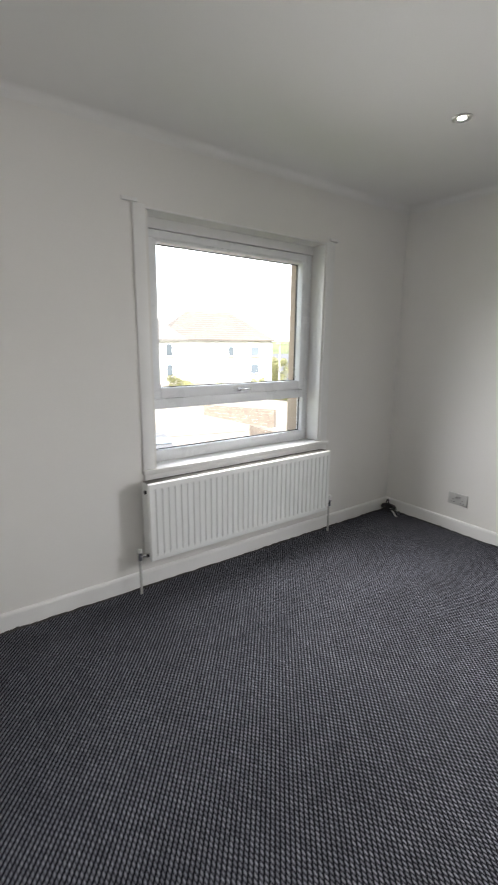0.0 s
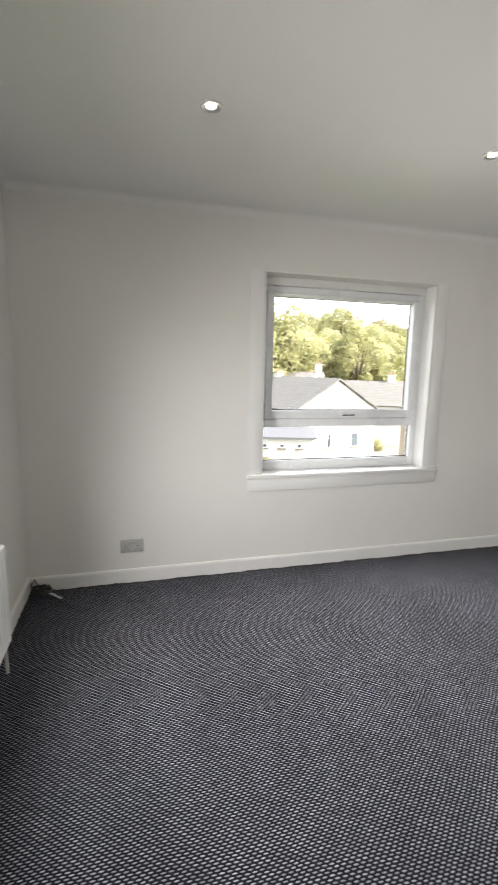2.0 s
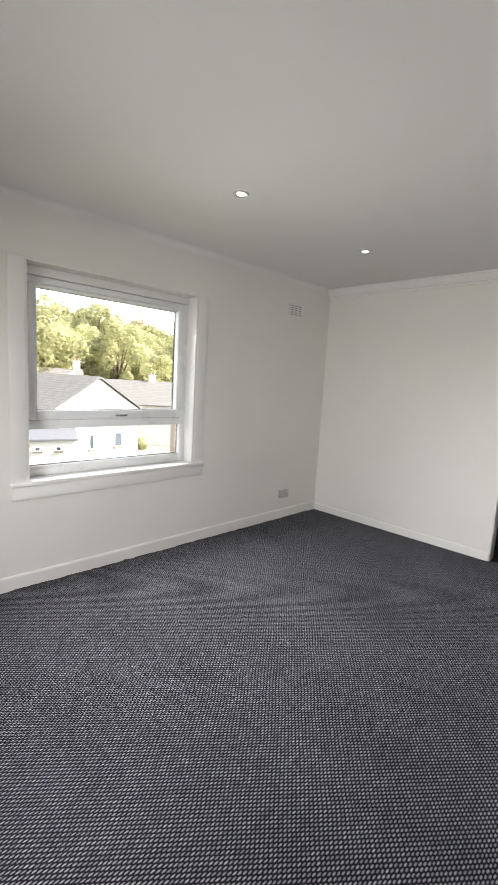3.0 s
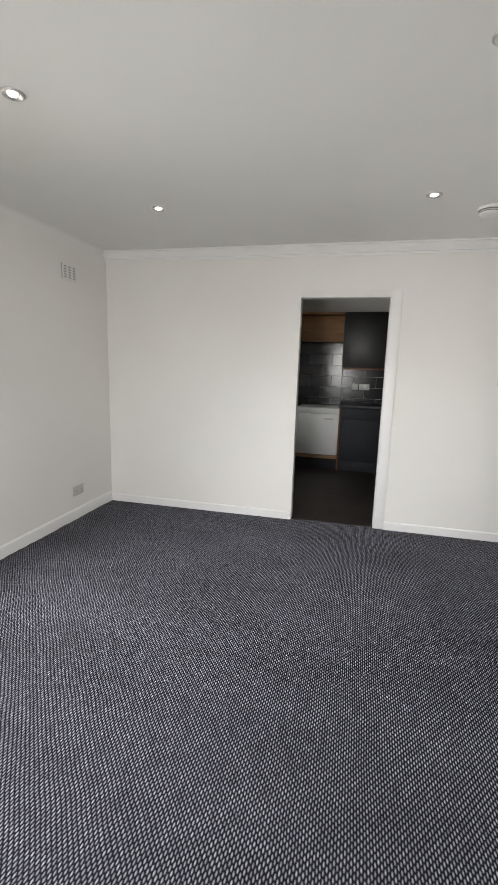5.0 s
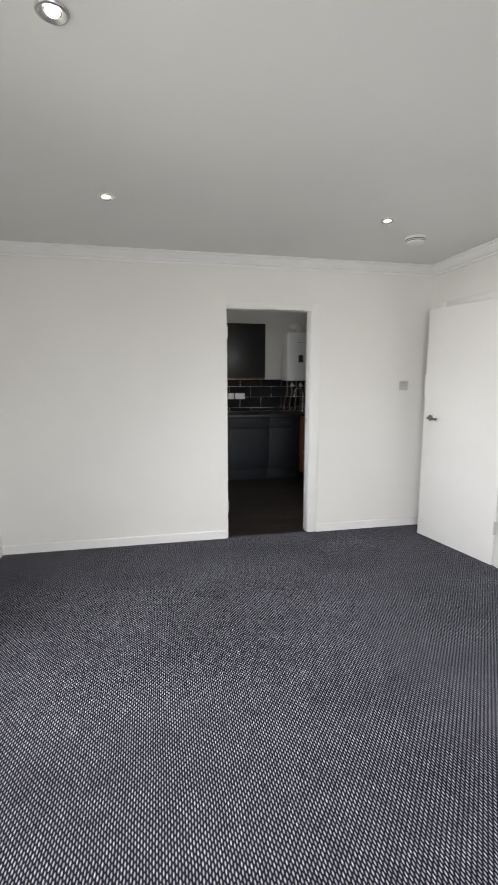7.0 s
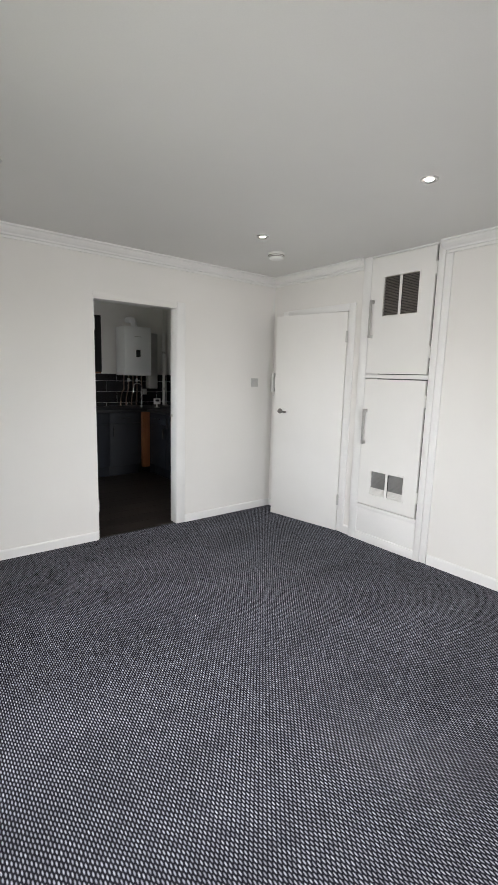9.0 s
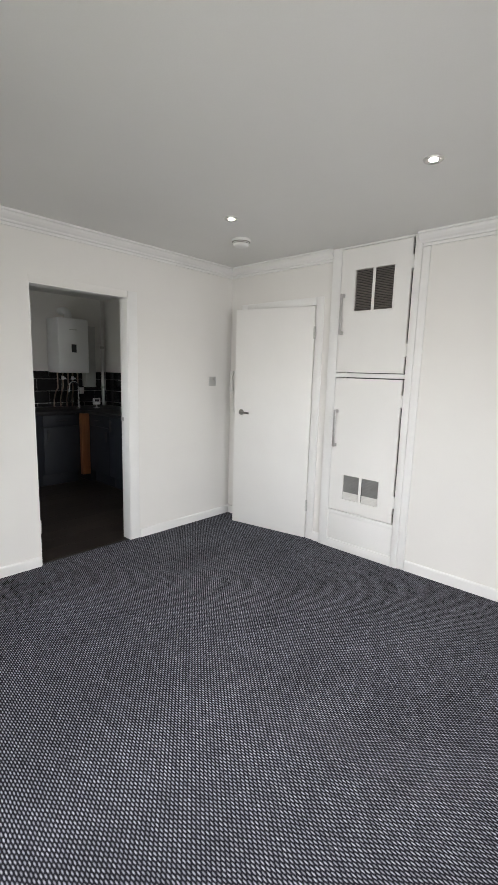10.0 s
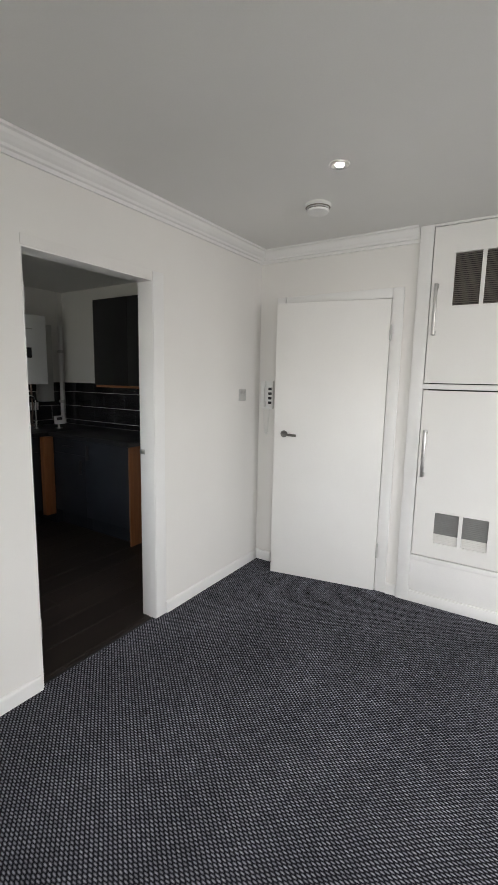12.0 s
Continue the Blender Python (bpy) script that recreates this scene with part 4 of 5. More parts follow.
g = bx("end_panel", None, "oak", (KX0 + 0.004, 0.445, -1.008, -0.988, 0.0, 0.87), 0.002)
tagged(g, "oak end panel on the base cabinets", "end panel")
bm = bmesh.new()
box(bm, KX0 + 0.003, 1.59, KY + 0.003, FYK + 0.03, 0.872, 0.91, 0.003)
tagged(part("worktop", bm, "worktop"), "black laminate worktop along the tiled wall", "worktop")
bm = bmesh.new()
box(bm, KX0 + 0.003, 0.465, FYK + 0.034, -0.975, 0.872, 0.91, 0.003)
tagged(part("worktop", bm, "worktop"), "black laminate worktop on the side run", "worktop")
bm = bmesh.new()
box(bm, 2.45, KX1 - 0.003, KY + 0.003, -0.28, 0.872, 0.91, 0.003)
tagged(part("worktop", bm, "worktop"), "black laminate worktop under the kitchen window", "worktop")
g = wall_unit(0.965, 1.598, KY + 0.012, -2.40, 1.40, 2.145, "+y")
bx("handle", g, "dark", (1.535, 1.547, -2.4, -2.375, 1.44, 1.60), 0.003, "slim black bar handle")
wall_unit(KX0 + 0.012, 0.14, -1.80, -1.33, 1.37, 2.17, "+x")
wall_unit(KX0 + 0.012, 0.14, -1.33, -0.86, 1.37, 2.17, "+x")
wall_unit(2.43, KX1 - 0.012, -2.65, -1.6, 1.37, 2.12, "-x")
g = thing("open_shelf_unit", (2.1, -2.4, 1.75), "open oak shelf unit, empty, between dark wall cabinets", "shelf")
for nm, dims in (("shelf", (1.604, 2.40, KY + 0.012, -2.41, 1.745, 1.775)), ("top", (1.604, 2.40, KY + 0.012, -2.41, 2.12, 2.145)), ("back_panel", (1.604, 2.40, KY + 0.012, KY + 0.022, 1.776, 2.119)), ("side", (2.401, 2.42, KY + 0.012, -2.41, 1.745, 2.145))):
    bx(nm, g, "oakx", dims, 0.002)

# white appliance
g = thing("dishwasher", (2.17, -2.3, 0), "white freestanding appliance with a closed door and wooden plinth strip", "appliance")
bx("body", g, "boiler", (1.588, 2.165, KY + 0.012, -2.19, 0.20, 0.85), 0.006)
bx("control_band", g, "boiler", (1.59, 2.163, -2.19, -2.165, 0.77, 0.848), 0.005)
bx("door", g, "boiler", (1.59, 2.163, -2.19, -2.17, 0.205, 0.763), 0.005)
bx("handle", g, "steel", (1.66, 1.78, -2.17, -2.155, 0.70, 0.715), 0.004)
bx("plinth_strip", g, "oakx", (1.59, 2.16, -2.2, -2.182, 0.15, 0.195), 0.002)
bx("plinth", g, "cab", (1.59, 2.16, KY + 0.02, -2.23, 0.0, 0.199), 0.001)
g = thing("kettle", (2.53, -2.2, 0.91), "dark rounded kettle on the black worktop", "kettle")
bm = bmesh.new()
lathe(bm, [(0.001, 0.91), (0.075, 0.912), (0.082, 0.95), (0.078, 1.02), (0.06, 1.08), (0.03, 1.1), (0.012, 1.105), (0.011, 1.125), (0.001, 1.127)], (2.53, -2.2, 0), n=24)
part("body", bm, "cabup", g)
bm = bmesh.new()
tube(bm, [(2.6, -2.2, 0.95), (2.645, -2.2, 0.98), (2.645, -2.2, 1.05), (2.59, -2.2, 1.075)], 0.009, 8)
part("handle", bm, "dark", g)

# boiler with its flue and pipes
g = thing("boiler", (0.51, -2.44, 1.36), "white wall-hung boiler with a small dark display and pipes below", "boiler")
bx("casing", g, "boiler", (0.256, 0.650, KY + 0.012, -2.375, 1.362, 2.04), 0.012, seg=3)
bx("display", g, "dark", (0.42, 0.485, -2.3775, -2.372, 1.62, 1.72), 0.002, "small dark display")
bx("brand_strip", g, "plate", (0.405, 0.505, -2.3765, -2.3745, 1.895, 1.905), 0.0)
bm = bmesh.new()
tube(bm, [(0.45, -2.52, 2.04), (0.45, -2.52, 2.09), (0.455, -2.54, 2.13), (0.46, -2.6, 2.15), (0.46, KY + 0.002, 2.15)], 0.045, 18)
part("flue", bm, "boiler", g, "white flue elbow")
bm = bmesh.new()
for i, x in enumerate((0.31, 0.38, 0.44, 0.51, 0.58)):
    tube(bm, [(x, -2.6, 1.365), (x, -2.6, 1.24 - 0.02 * i), (x + 0.01 * (i - 2), -2.62, 1.12), (x + 0.015 * (i - 2), KY + 0.06, 1.0), (x + 0.015 * (i - 2), KY + 0.06, 0.911)], 0.009, 8)
part("pipe", bm, "pipe", g, "copper pipes")
bm = bmesh.new()
for x in (0.38, 0.51):
    bm = bmesh.new()
    cyl(bm, (x, -2.6, 1.27), (x, -2.6, 1.32), 0.017, n=10)
    cyl(bm, (x - 0.03, -2.575, 1.29), (x + 0.03, -2.575, 1.29), 0.008, n=8)
    part("valve", bm, "plastic", g, "pale pipe valve")

# tap over the sink
g = thing("mixer_tap", (0.42, -2.36, 0.91), "chrome kitchen mixer tap with a tall curved spout", "tap")
bm = bmesh.new()
lathe(bm, [(0.001, 0.91), (0.026, 0.911), (0.026, 0.925), (0.016, 0.935), (0.014, 1.0), (0.001, 1.0)], (0.42, -2.36, 0), n=18)
part("base", bm, "chrome", g)
bm = bmesh.new()
tube(bm, [(0.42, -2.36, 1.0), (0.42, -2.36, 1.16)] + [(0.49 - 0.07 * math.cos(q), -2.36 + 0.02 * (1 - math.cos(q)), 1.18 + 0.07 * math.sin(q)) for q in [i * math.pi / 9 for i in range(10)]] + [(0.562, -2.32, 1.13)], 0.012, 12)
part("spout", bm, "chrome", g)
bm = bmesh.new()
tube(bm, [(0.435, -2.36, 0.97), (0.47, -2.36, 0.985), (0.51, -2.36, 1.0)], 0.006, 8)
part("lever", bm, "chrome", g)
# pipe boxing and cable in the corner beside the boiler
g = thing("pipe_boxing", (0.1, KY + 0.06, 1.1), "dull grey vertical pipe boxing between the boiler and the corner", "pipe cover")
bx("cover", g, "plate", (0.035, 0.175, KY + 0.012, KY + 0.10, 1.17, 1.985), 0.004)
bx("flange", g, "plate", (0.02, 0.19, KY + 0.012, KY + 0.02, 1.18, 1.97), 0.002)
g = thing("waste_pipe", (-0.09, KY + 0.06, 0.92), "pale vertical plastic pipe down to the black worktop", "pipe")
bm = bmesh.new()
cyl(bm, (-0.09, KY + 0.06, 0.911), (-0.09, KY + 0.06, 1.99), 0.022, n=16)
part("pipe", bm, "plastic", g)
for z in (1.15, 1.7):
    bm = bmesh.new()
    cyl(bm, (-0.09, KY + 0.06, z), (-0.09, KY + 0.06, z + 0.03), 0.027, n=16)
    box(bm, -0.1, -0.08, KY + 0.012, KY + 0.06, z + 0.005, z + 0.025)
    part("clip", bm, "plate", g)
g = thing("wall_cable", (-0.1, KY + 0.006, 2.0), "thin white cable running up the wall to the ceiling", "cable")
bm = bmesh.new()
tube(bm, [(-0.09, KY + 0.05, 1.985), (-0.1, KY + 0.012, 2.04), (-0.105, KY + 0.007, 2.2), (-0.1, KY + 0.007, 2.36)], 0.006, 8)
part("lead", bm, "plastic", g)
# heating programmer standing on the worktop
g = thing("thermostat", (0.2, -2.30, 0.91), "small white wireless heating control on a stand", "thermostat")
bx("case", g, "plastic", (0.15, 0.25, -2.325, -2.3, 0.955, 1.04), 0.006)
bx("screen", g, "dark", (0.17, 0.23, -2.3, -2.2975, 0.995, 1.025), 0.001, "small grey screen")
bm = bmesh.new()
cyl(bm, (0.2, -2.315, 0.91), (0.2, -2.315, 0.958), 0.012, 0.008, 12)
box(bm, 0.17, 0.23, -2.345, -2.285, 0.91, 0.916, 0.002)
part("stand", bm, "plastic", g)
socket("socket", (1.273, KY + 0.012, 1.133), 180, "white double socket on black tiles above the worktop", mat="plastic", group="kitchen sockets")
socket("socket", (1.405, KY + 0.012, 1.133), 180, "white single switched outlet on black tiles", (0.086, 0.086), "plastic", 1, group="kitchen sockets")
socket("socket", (0.22, KY + 0.012, 1.12), 180, "white fused spur on black tiles beside the boiler", (0.086, 0.086), "plastic", 1, group="kitchen sockets")
# kitchen window
g = thing("window_3", (KX1 + 0.1, -0.8, 1.05), "white plastic kitchen window", "window", kind="structure")
for nm, dims in (("window_frame", (KX1 + 0.06, KX1 + 0.12, -1.25, -1.2, 1.05, 2.0)), ("window_frame", (KX1 + 0.06, KX1 + 0.12, -0.4, -0.35, 1.05, 2.0)), ("window_frame", (KX1 + 0.06, KX1 + 0.12, -1.2, -0.4, 1.05, 1.1)), ("window_frame", (KX1 + 0.06, KX1 + 0.12, -1.2, -0.4, 1.95, 2.0)), ("transom", (KX1 + 0.06, KX1 + 0.12, -1.2, -0.4, 1.6, 1.65))):
    bx(nm, g, "upvc", dims, 0.004)
for a, b in ((1.1, 1.6), (1.65, 1.95)):
    p = bx("pane", g, "glass", (KX1 + 0.085, KX1 + 0.089, -1.2, -0.4, a, b), 0.0, "clear glass pane")
    p.visible_shadow = False


# ---- outdoors ----
def sstep(v):
    v = max(0.0, min(1.0, v))
    return v * v * (3 - 2 * v)


def gz(x, y):
    """Height of the ground outside."""
    r = math.hypot(x, y)
    z = -6.2 + 3.0 * sstep((y - 26) / 30) * sstep((60 - x) / 40)
    z += 15 * sstep((x - 75) / 95) * sstep((60 - y) / 110)
    z += 10 * sstep((r - 170) / 260)
    z -= 2.2 * sstep((x - 30) / 10) * sstep((-2 - y) / 8)
    return z


bm = bmesh.new()
n = 96
steps = [math.copysign(abs(i / n) ** 2.4 * 2600, i) for i in range(-n, n + 1)]
grid = [[bm.verts.new((x, y, gz(x, y))) for y in steps] for x in steps]
for i in range(2 * n):
    for j in range(2 * n):
        bm.faces.new((grid[i][j], grid[i + 1][j], grid[i + 1][j + 1], grid[i][j + 1]))
struct("ground", bm, "grass", "green grass and rough ground falling and rising to a wooded hill", True)


def polar(az, dist, x0=0.8, y0=3.3):
    return x0 + dist * math.sin(radians(az)), y0 + dist * math.cos(radians(az))


def strip(name, pts, width, material, label, lift=0.05):
    """A flat strip of road along points, laid close over the ground."""
    bm = bmesh.new()
    rows = []
    n = max(6, int(width / 2))
    for i, (x, y) in enumerate(pts):
        a, b = pts[max(i - 1, 0)], pts[min(i + 1, len(pts) - 1)]
        d = Vector((b[0] - a[0], b[1] - a[1])).normalized()
        row = []
        for q in range(n + 1):
            f = (q / n - 0.5) * width
            px, py = x - d.y * f, y + d.x * f
            row.append(bm.verts.new((px, py, gz(px, py) + lift)))
        rows.append(row)
    for a, b in zip(rows, rows[1:]):
        for q in range(n):
            bm.faces.new((a[q], b[q], b[q + 1], a[q + 1]))
    bmesh.ops.recalc_face_normals(bm, faces=bm.faces)
    return struct(name, bm, material, label, True)


strip("road", [(-16 + 2 * i, 22 + 0.012 * i * i) for i in range(30)], 18, "asphalt", "pale worn road along the house fronts", 0.16)
strip("road", [(41 + 0.05 * i, -4 - 2 * i) for i in range(32)], 34, "asphalt", "pale worn yard and lane between houses", 0.12)
strip("road", [polar(37 + 1.5 * i, 76) for i in range(13)], 16, "asphalt", "pale open forecourt before the long shed", 0.25)
strip("road", [(8 + 2 * i, 47 - 0.3 * i) for i in range(16)], 26, "asphalt", "pale forecourt in front of the houses", 0.2)


def gable_house(name, at, turn, w, d, eaves, ridge, wall, roof, label, hip=0.0, windows=(), chimneys=()):
    """Ridge along local x; d is the depth along local y. Its base is at the local ground."""
    x, y, zb = at
    g = thing(name, (0, 0, 0), label, "house")
    bm = bmesh.new()
    box(bm, -w / 2, w / 2, -d / 2, d / 2, -3.2, eaves)
    if not hip:
        for s in (-1, 1):
            a = [bm.verts.new((s * (w / 2 - k2), yy, zz)) for k2 in (0, 0.25) for yy, zz in ((-d / 2, eaves), (d / 2, eaves), (0, ridge - 0.1))]
            bm.faces.new(a[:3])
            bm.faces.new(a[3:])
            for i in range(3):
                bm.faces.new((a[i], a[(i + 1) % 3], a[3 + (i + 1) % 3], a[3 + i]))
    part("wall", bm, wall, g, smooth=False)
    bm = bmesh.new()
    o = 0.4
    ew, ed = w / 2 + o * 0.6, d / 2 + o
    ez = eaves - 0.1
    t = 0.16
    rows = []
    for dz in (0, t):
        rows.append([bm.verts.new(p) for p in ((-ew, -ed, ez + dz), (ew, -ed, ez + dz), (ew, ed, ez + dz), (-ew, ed, ez + dz), (-ew + hip, 0, ridge + dz), (ew - hip, 0, ridge + dz))])
    for v in rows:
        bm.faces.new((v[0], v[1], v[5], v[4]))
        bm.faces.new((v[2], v[3], v[4], v[5]))
        if hip:
            bm.faces.new((v[1], v[2], v[5]))
            bm.faces.new((v[3], v[0], v[4]))
    lo, hi = rows
    loop_ = (0, 1, 2, 3) if hip else (0, 1, 5, 2, 3, 4)
    for i in range(len(loop_)):
        p, q = loop_[i], loop_[(i + 1) % len(loop_)]
        bm.faces.new((lo[p], lo[q], hi[q], hi[p]))
    bmesh.ops.recalc_face_normals(bm, faces=bm.faces)
    rf = part("roof", bm, roof, g, smooth=False)
    for cx, cy, ch in chimneys:
        bm = bmesh.new()
        box(bm, cx - 0.5, cx + 0.5, cy - 0.3, cy + 0.3, ridge - 1.4, ridge + ch, 0.03)
        box(bm, cx - 0.58, cx + 0.58, cy - 0.38, cy + 0.38, ridge + ch, ridge + ch + 0.14, 0.02)
        ck = part("chimney", bm, "harl", rf)
        for k2 in (-0.25, 0.25):
            bm = bmesh.new()
            lathe(bm, [(0.14, 0), (0.12, 0.3), (0.14, 0.42), (0.09, 0.43)], (cx + k2, cy, ridge + ch + 0.14), n=10)
            part("chimney_pot", bm, "brick", rf)
    for side, s, z, ww, wh in windows:
        wn2 = new("window")
        wn2.parent = g
        mm = {"-y": pose(s, -d / 2, z), "+y": pose(s, d / 2, z, rz=180), "-x": pose(-w / 2, s, z, rz=-90), "+x": pose(w / 2, s, z, rz=90)}[side]
        wn2.matrix_basis = mm
        for nm, mt, dims in (("frame", "upvc", (-ww / 2, -ww / 2 + 0.08, -0.05, 0.05, 0, wh)), ("frame", "upvc", (ww / 2 - 0.08, ww / 2, -0.05, 0.05, 0, wh)), ("frame", "upvc", (-ww / 2 + 0.08, ww / 2 - 0.08, -0.05, 0.05, wh - 0.08, wh)),
                             ("frame", "upvc", (-ww / 2 + 0.08, ww / 2 - 0.08, -0.05, 0.05, 0, 0.08)), ("sill", "stone", (-ww / 2 - 0.1, ww / 2 + 0.1, -0.15, 0.02, -0.13, -0.002)), ("pane", "farpane", (-ww / 2 + 0.08, ww / 2 - 0.08, -0.015, 0.03, 0.08, wh - 0.08))):
            bm = bmesh.new()
            box(bm, *dims)
            ob = new(nm, mesh_of(bm, nm, mt))
            ob.parent = wn2
    g.matrix_world = pose(x, y, zb, rz=turn)
    return g


# houses seen from the north window
hx, hy = polar(31.5, 62)
gable_house("house", (hx, hy, -3.4), -14, 15, 9, 5.3, 8.9, "harl", "pantile", "pale rendered house with a brown hipped tile roof", hip=4.6,
            windows=(("-y", 5.0, 3.2, 1.3, 1.3), ("-y", 5.0, 0.9, 1.3, 1.3), ("-y", 1.6, 3.2, 0.9, 1.3)), chimneys=((-0.2, 0.0, 0.5),))
hx, hy = polar(23.0, 56)
gable_house("house", (hx, hy, -3.4), -14, 9, 8, 5.2, 8.3, "harl", "slate", "pale rendered house wing with a grey slate roof and dark windows", hip=3.5,
            windows=[("-y", s, z, 0.9, 1.5) for s in (-2.6, 0.2, 2.6) for z in (0.9, 3.3)], chimneys=((-0.6, 0.0, 1.3),))
hx, hy = polar(47.0, 92)
gable_house("warehouse", (hx, hy, -6.6), -40, 44, 22, 1.6, 6.0, "harl", "sheet", "long low pale building with a grey sheet roof", windows=[("-y", -15 + 6 * i, 0.3, 1.6, 1.0) for i in range(6)])
def course_wall(name, a, b, h, label, thick=0.35):
    """A rubble wall whose stones each stand out a little."""
    rr = random.Random(9)
    a, b = Vector((*a, 0)), Vector((*b, 0))
    ln = (b - a).length
    d = (b - a).normalized()
    g = thing(name, (a.x, a.y, gz(a.x, a.y)), label, "garden wall")
    cnt = 0
    core = bmesh.new()
    box(core, 0.05, ln - 0.05, -thick / 2 + 0.03, thick / 2 - 0.03, -1.0, h - 0.05)
    bmesh.ops.transform(core, verts=core.verts, matrix=Matrix.Translation((a.x, a.y, gz(*((a + b) / 2).xy))) @ Matrix.Rotation(math.atan2(d.y, d.x), 4, "Z"))
    part("core", core, "grout", g, smooth=False)
    bmj = bmesh.new()
    z = -0.3
    while z < h:
        ch = rr.uniform(0.24, 0.32)
        s = -rr.uniform(0, 0.3)
        while s < ln:
            w = rr.uniform(0.4, 0.75)
            x0, x1 = max(s, 0) + 0.012, min(s + w, ln) - 0.012
            if x1 - x0 > 0.1:
                vs = box(bmj, x0, x1, -thick / 2 - rr.uniform(0, 0.03), thick / 2 + rr.uniform(0, 0.03), z + 0.012, min(z + ch, h))
                for q in vs:
                    q.co += Vector((rr.uniform(-0.015, 0.015), 0, rr.uniform(-0.012, 0.012)))
            s += w
        z += ch
    bmesh.ops.transform(bmj, verts=bmj.verts, matrix=Matrix.Translation((a.x, a.y, gz(*((a + b) / 2).xy))) @ Matrix.Rotation(math.atan2(d.y, d.x), 4, "Z"))
    tagged(part("stone", bmj, "stone", g, smooth=False), kind="stuff")


course_wall("garden_wall", polar(37.5, 30), polar(44.9, 25.0), 2.0, "brown rubble stone garden wall beside the road")
course_wall("garden_wall", polar(46.1, 24.8), polar(46.9, 24.6), 2.1, "short rubble stone pier by the gate")
course_wall("garden_wall", polar(31.0, 40), polar(40.5, 37), 1.5, "low brown stone wall across the pale road")
a, b = Vector((*polar(47.0, 24.6), 0)), Vector((*polar(58.0, 25.5), 0))
g = thing("outbuilding", (0, 0, 0), "low white harled outbuilding with a flat roof", "outbuilding")
bx("wall", g, "harl", (0, (b - a).length, 0, 4.0, -0.8, 2.1), 0.02)
bx("roof", g, "slate", (-0.1, (b - a).length + 0.1, -0.1, 4.1, 2.101, 2.22), 0.02)
g.matrix_world = pose(a.x, a.y, gz(a.x, a.y), rz=math.degrees(math.atan2(b.y - a.y, b.x - a.x)))
gx, gy = polar(45.5, 24.9)
g = thing("gate", (gx, gy, gz(gx, gy)), "dark solid timber gate in a stone wall, closed", "gate")
for i in range(5):
    bm = bmesh.new()
    box(bm, -0.4 + 0.16 * i, -0.245 + 0.16 * i, -0.02, 0.02, 0.05, 1.6, 0.004)
    ob = part("board", bm, "dark", g)
for z in (0.3, 1.3):
    bm = bmesh.new()
    box(bm, -0.4, 0.395, 0.021, 0.06, z, z + 0.1, 0.004)
    part("ledge", bm, "dark", g)
for o in [q for q in g.children]:
    o.matrix_parent_inverse = Matrix.Identity(4)
g.matrix_world = pose(gx, gy, gz(gx, gy), rz=-40)
gx, gy = polar(41.3, 26.0)
g = thing("grit_bin", (gx, gy, gz(gx, gy)), "yellow plastic grit bin beside the road", "bin")
bx("bin_body", g, "yellow", (gx - 0.11, gx + 0.11, gy - 0.11, gy + 0.11, gz(gx, gy) + 0.1, gz(gx, gy) + 0.56), 0.03)
bx("lid", g, "yellow", (gx - 0.13, gx + 0.13, gy - 0.13, gy + 0.13, gz(gx, gy) + 0.562, gz(gx, gy) + 0.64), 0.03)


def car(x, y, turn, paint, label):
    z = gz(x, y) + 0.1
    g = thing("car", (0, 0, 0), label, "car")
    bm = bmesh.new()
    prof = [(-2.1, 0.3), (-2.12, 0.75), (-1.9, 0.95), (-1.3, 1.0), (-0.75, 1.42), (0.75, 1.45), (1.5, 1.0), (2.05, 0.9), (2.12, 0.3)]
    rings = [[bm.verts.new((px, s * (0.85 if pz < 1.1 else 0.66), pz)) for px, pz in prof] for s in (-1, 1)]
    for i in range(len(prof)):
        j = (i + 1) % len(prof)
        bm.faces.new((rings[0][i], rings[0][j], rings[1][j], rings[1][i]))
    bm.faces.new(rings[0])
    bm.faces.new(rings[1])
    bmesh.ops.recalc_face_normals(bm, faces=bm.faces)
    bmesh.ops.bevel(bm, geom=list(bm.edges), offset=0.05, segments=2, affect="EDGES")
    part("body", bm, paint, g)
    for nm, dims in (("windscreen", (-1.23, -0.8, -0.6, 0.6, 1.05, 1.4)), ("rear_screen", (0.82, 1.4, -0.6, 0.6, 1.06, 1.4))):
        bm = bmesh.new()
        s = -1 if nm == "windscreen" else 1
        q = [(s * 1.26, -0.68, 1.06), (s * 1.26, 0.68, 1.06), (s * 0.8, 0.58, 1.41), (s * 0.8, -0.58, 1.41)]
        vs = [bm.verts.new(p) for p in q] + [bm.verts.new((p[0] + s * 0.03, p[1], p[2] + 0.03)) for p in q]
        for f in ((0, 1, 2, 3), (4, 5, 6, 7), (0, 1, 5, 4), (1, 2, 6, 5), (2, 3, 7, 6), (3, 0, 4, 7)):
            bm.faces.new([vs[k2] for k2 in f])
        bmesh.ops.recalc_face_normals(bm, faces=bm.faces)
        part(nm, bm, "farpane", g)
    for px in (-1.3, 1.3):
        for s in (-1, 1):
            bm = bmesh.new()
            cyl(bm, (px, s * 0.68, 0.3), (px, s * 0.88, 0.3), 0.3, n=24)
            wh = part("wheel", bm, "dark", g)
            bm = bmesh.new()
            cyl(bm, (px, s * 0.87, 0.3), (px, s * 0.89, 0.3), 0.18, n=16)
            part("rim", bm, "steel", wh)
    g.matrix_world = pose(x, y, z, rz=turn)


car(*polar(24.6, 28.5), 78, "carpaint", "dark parked car on the pale road")

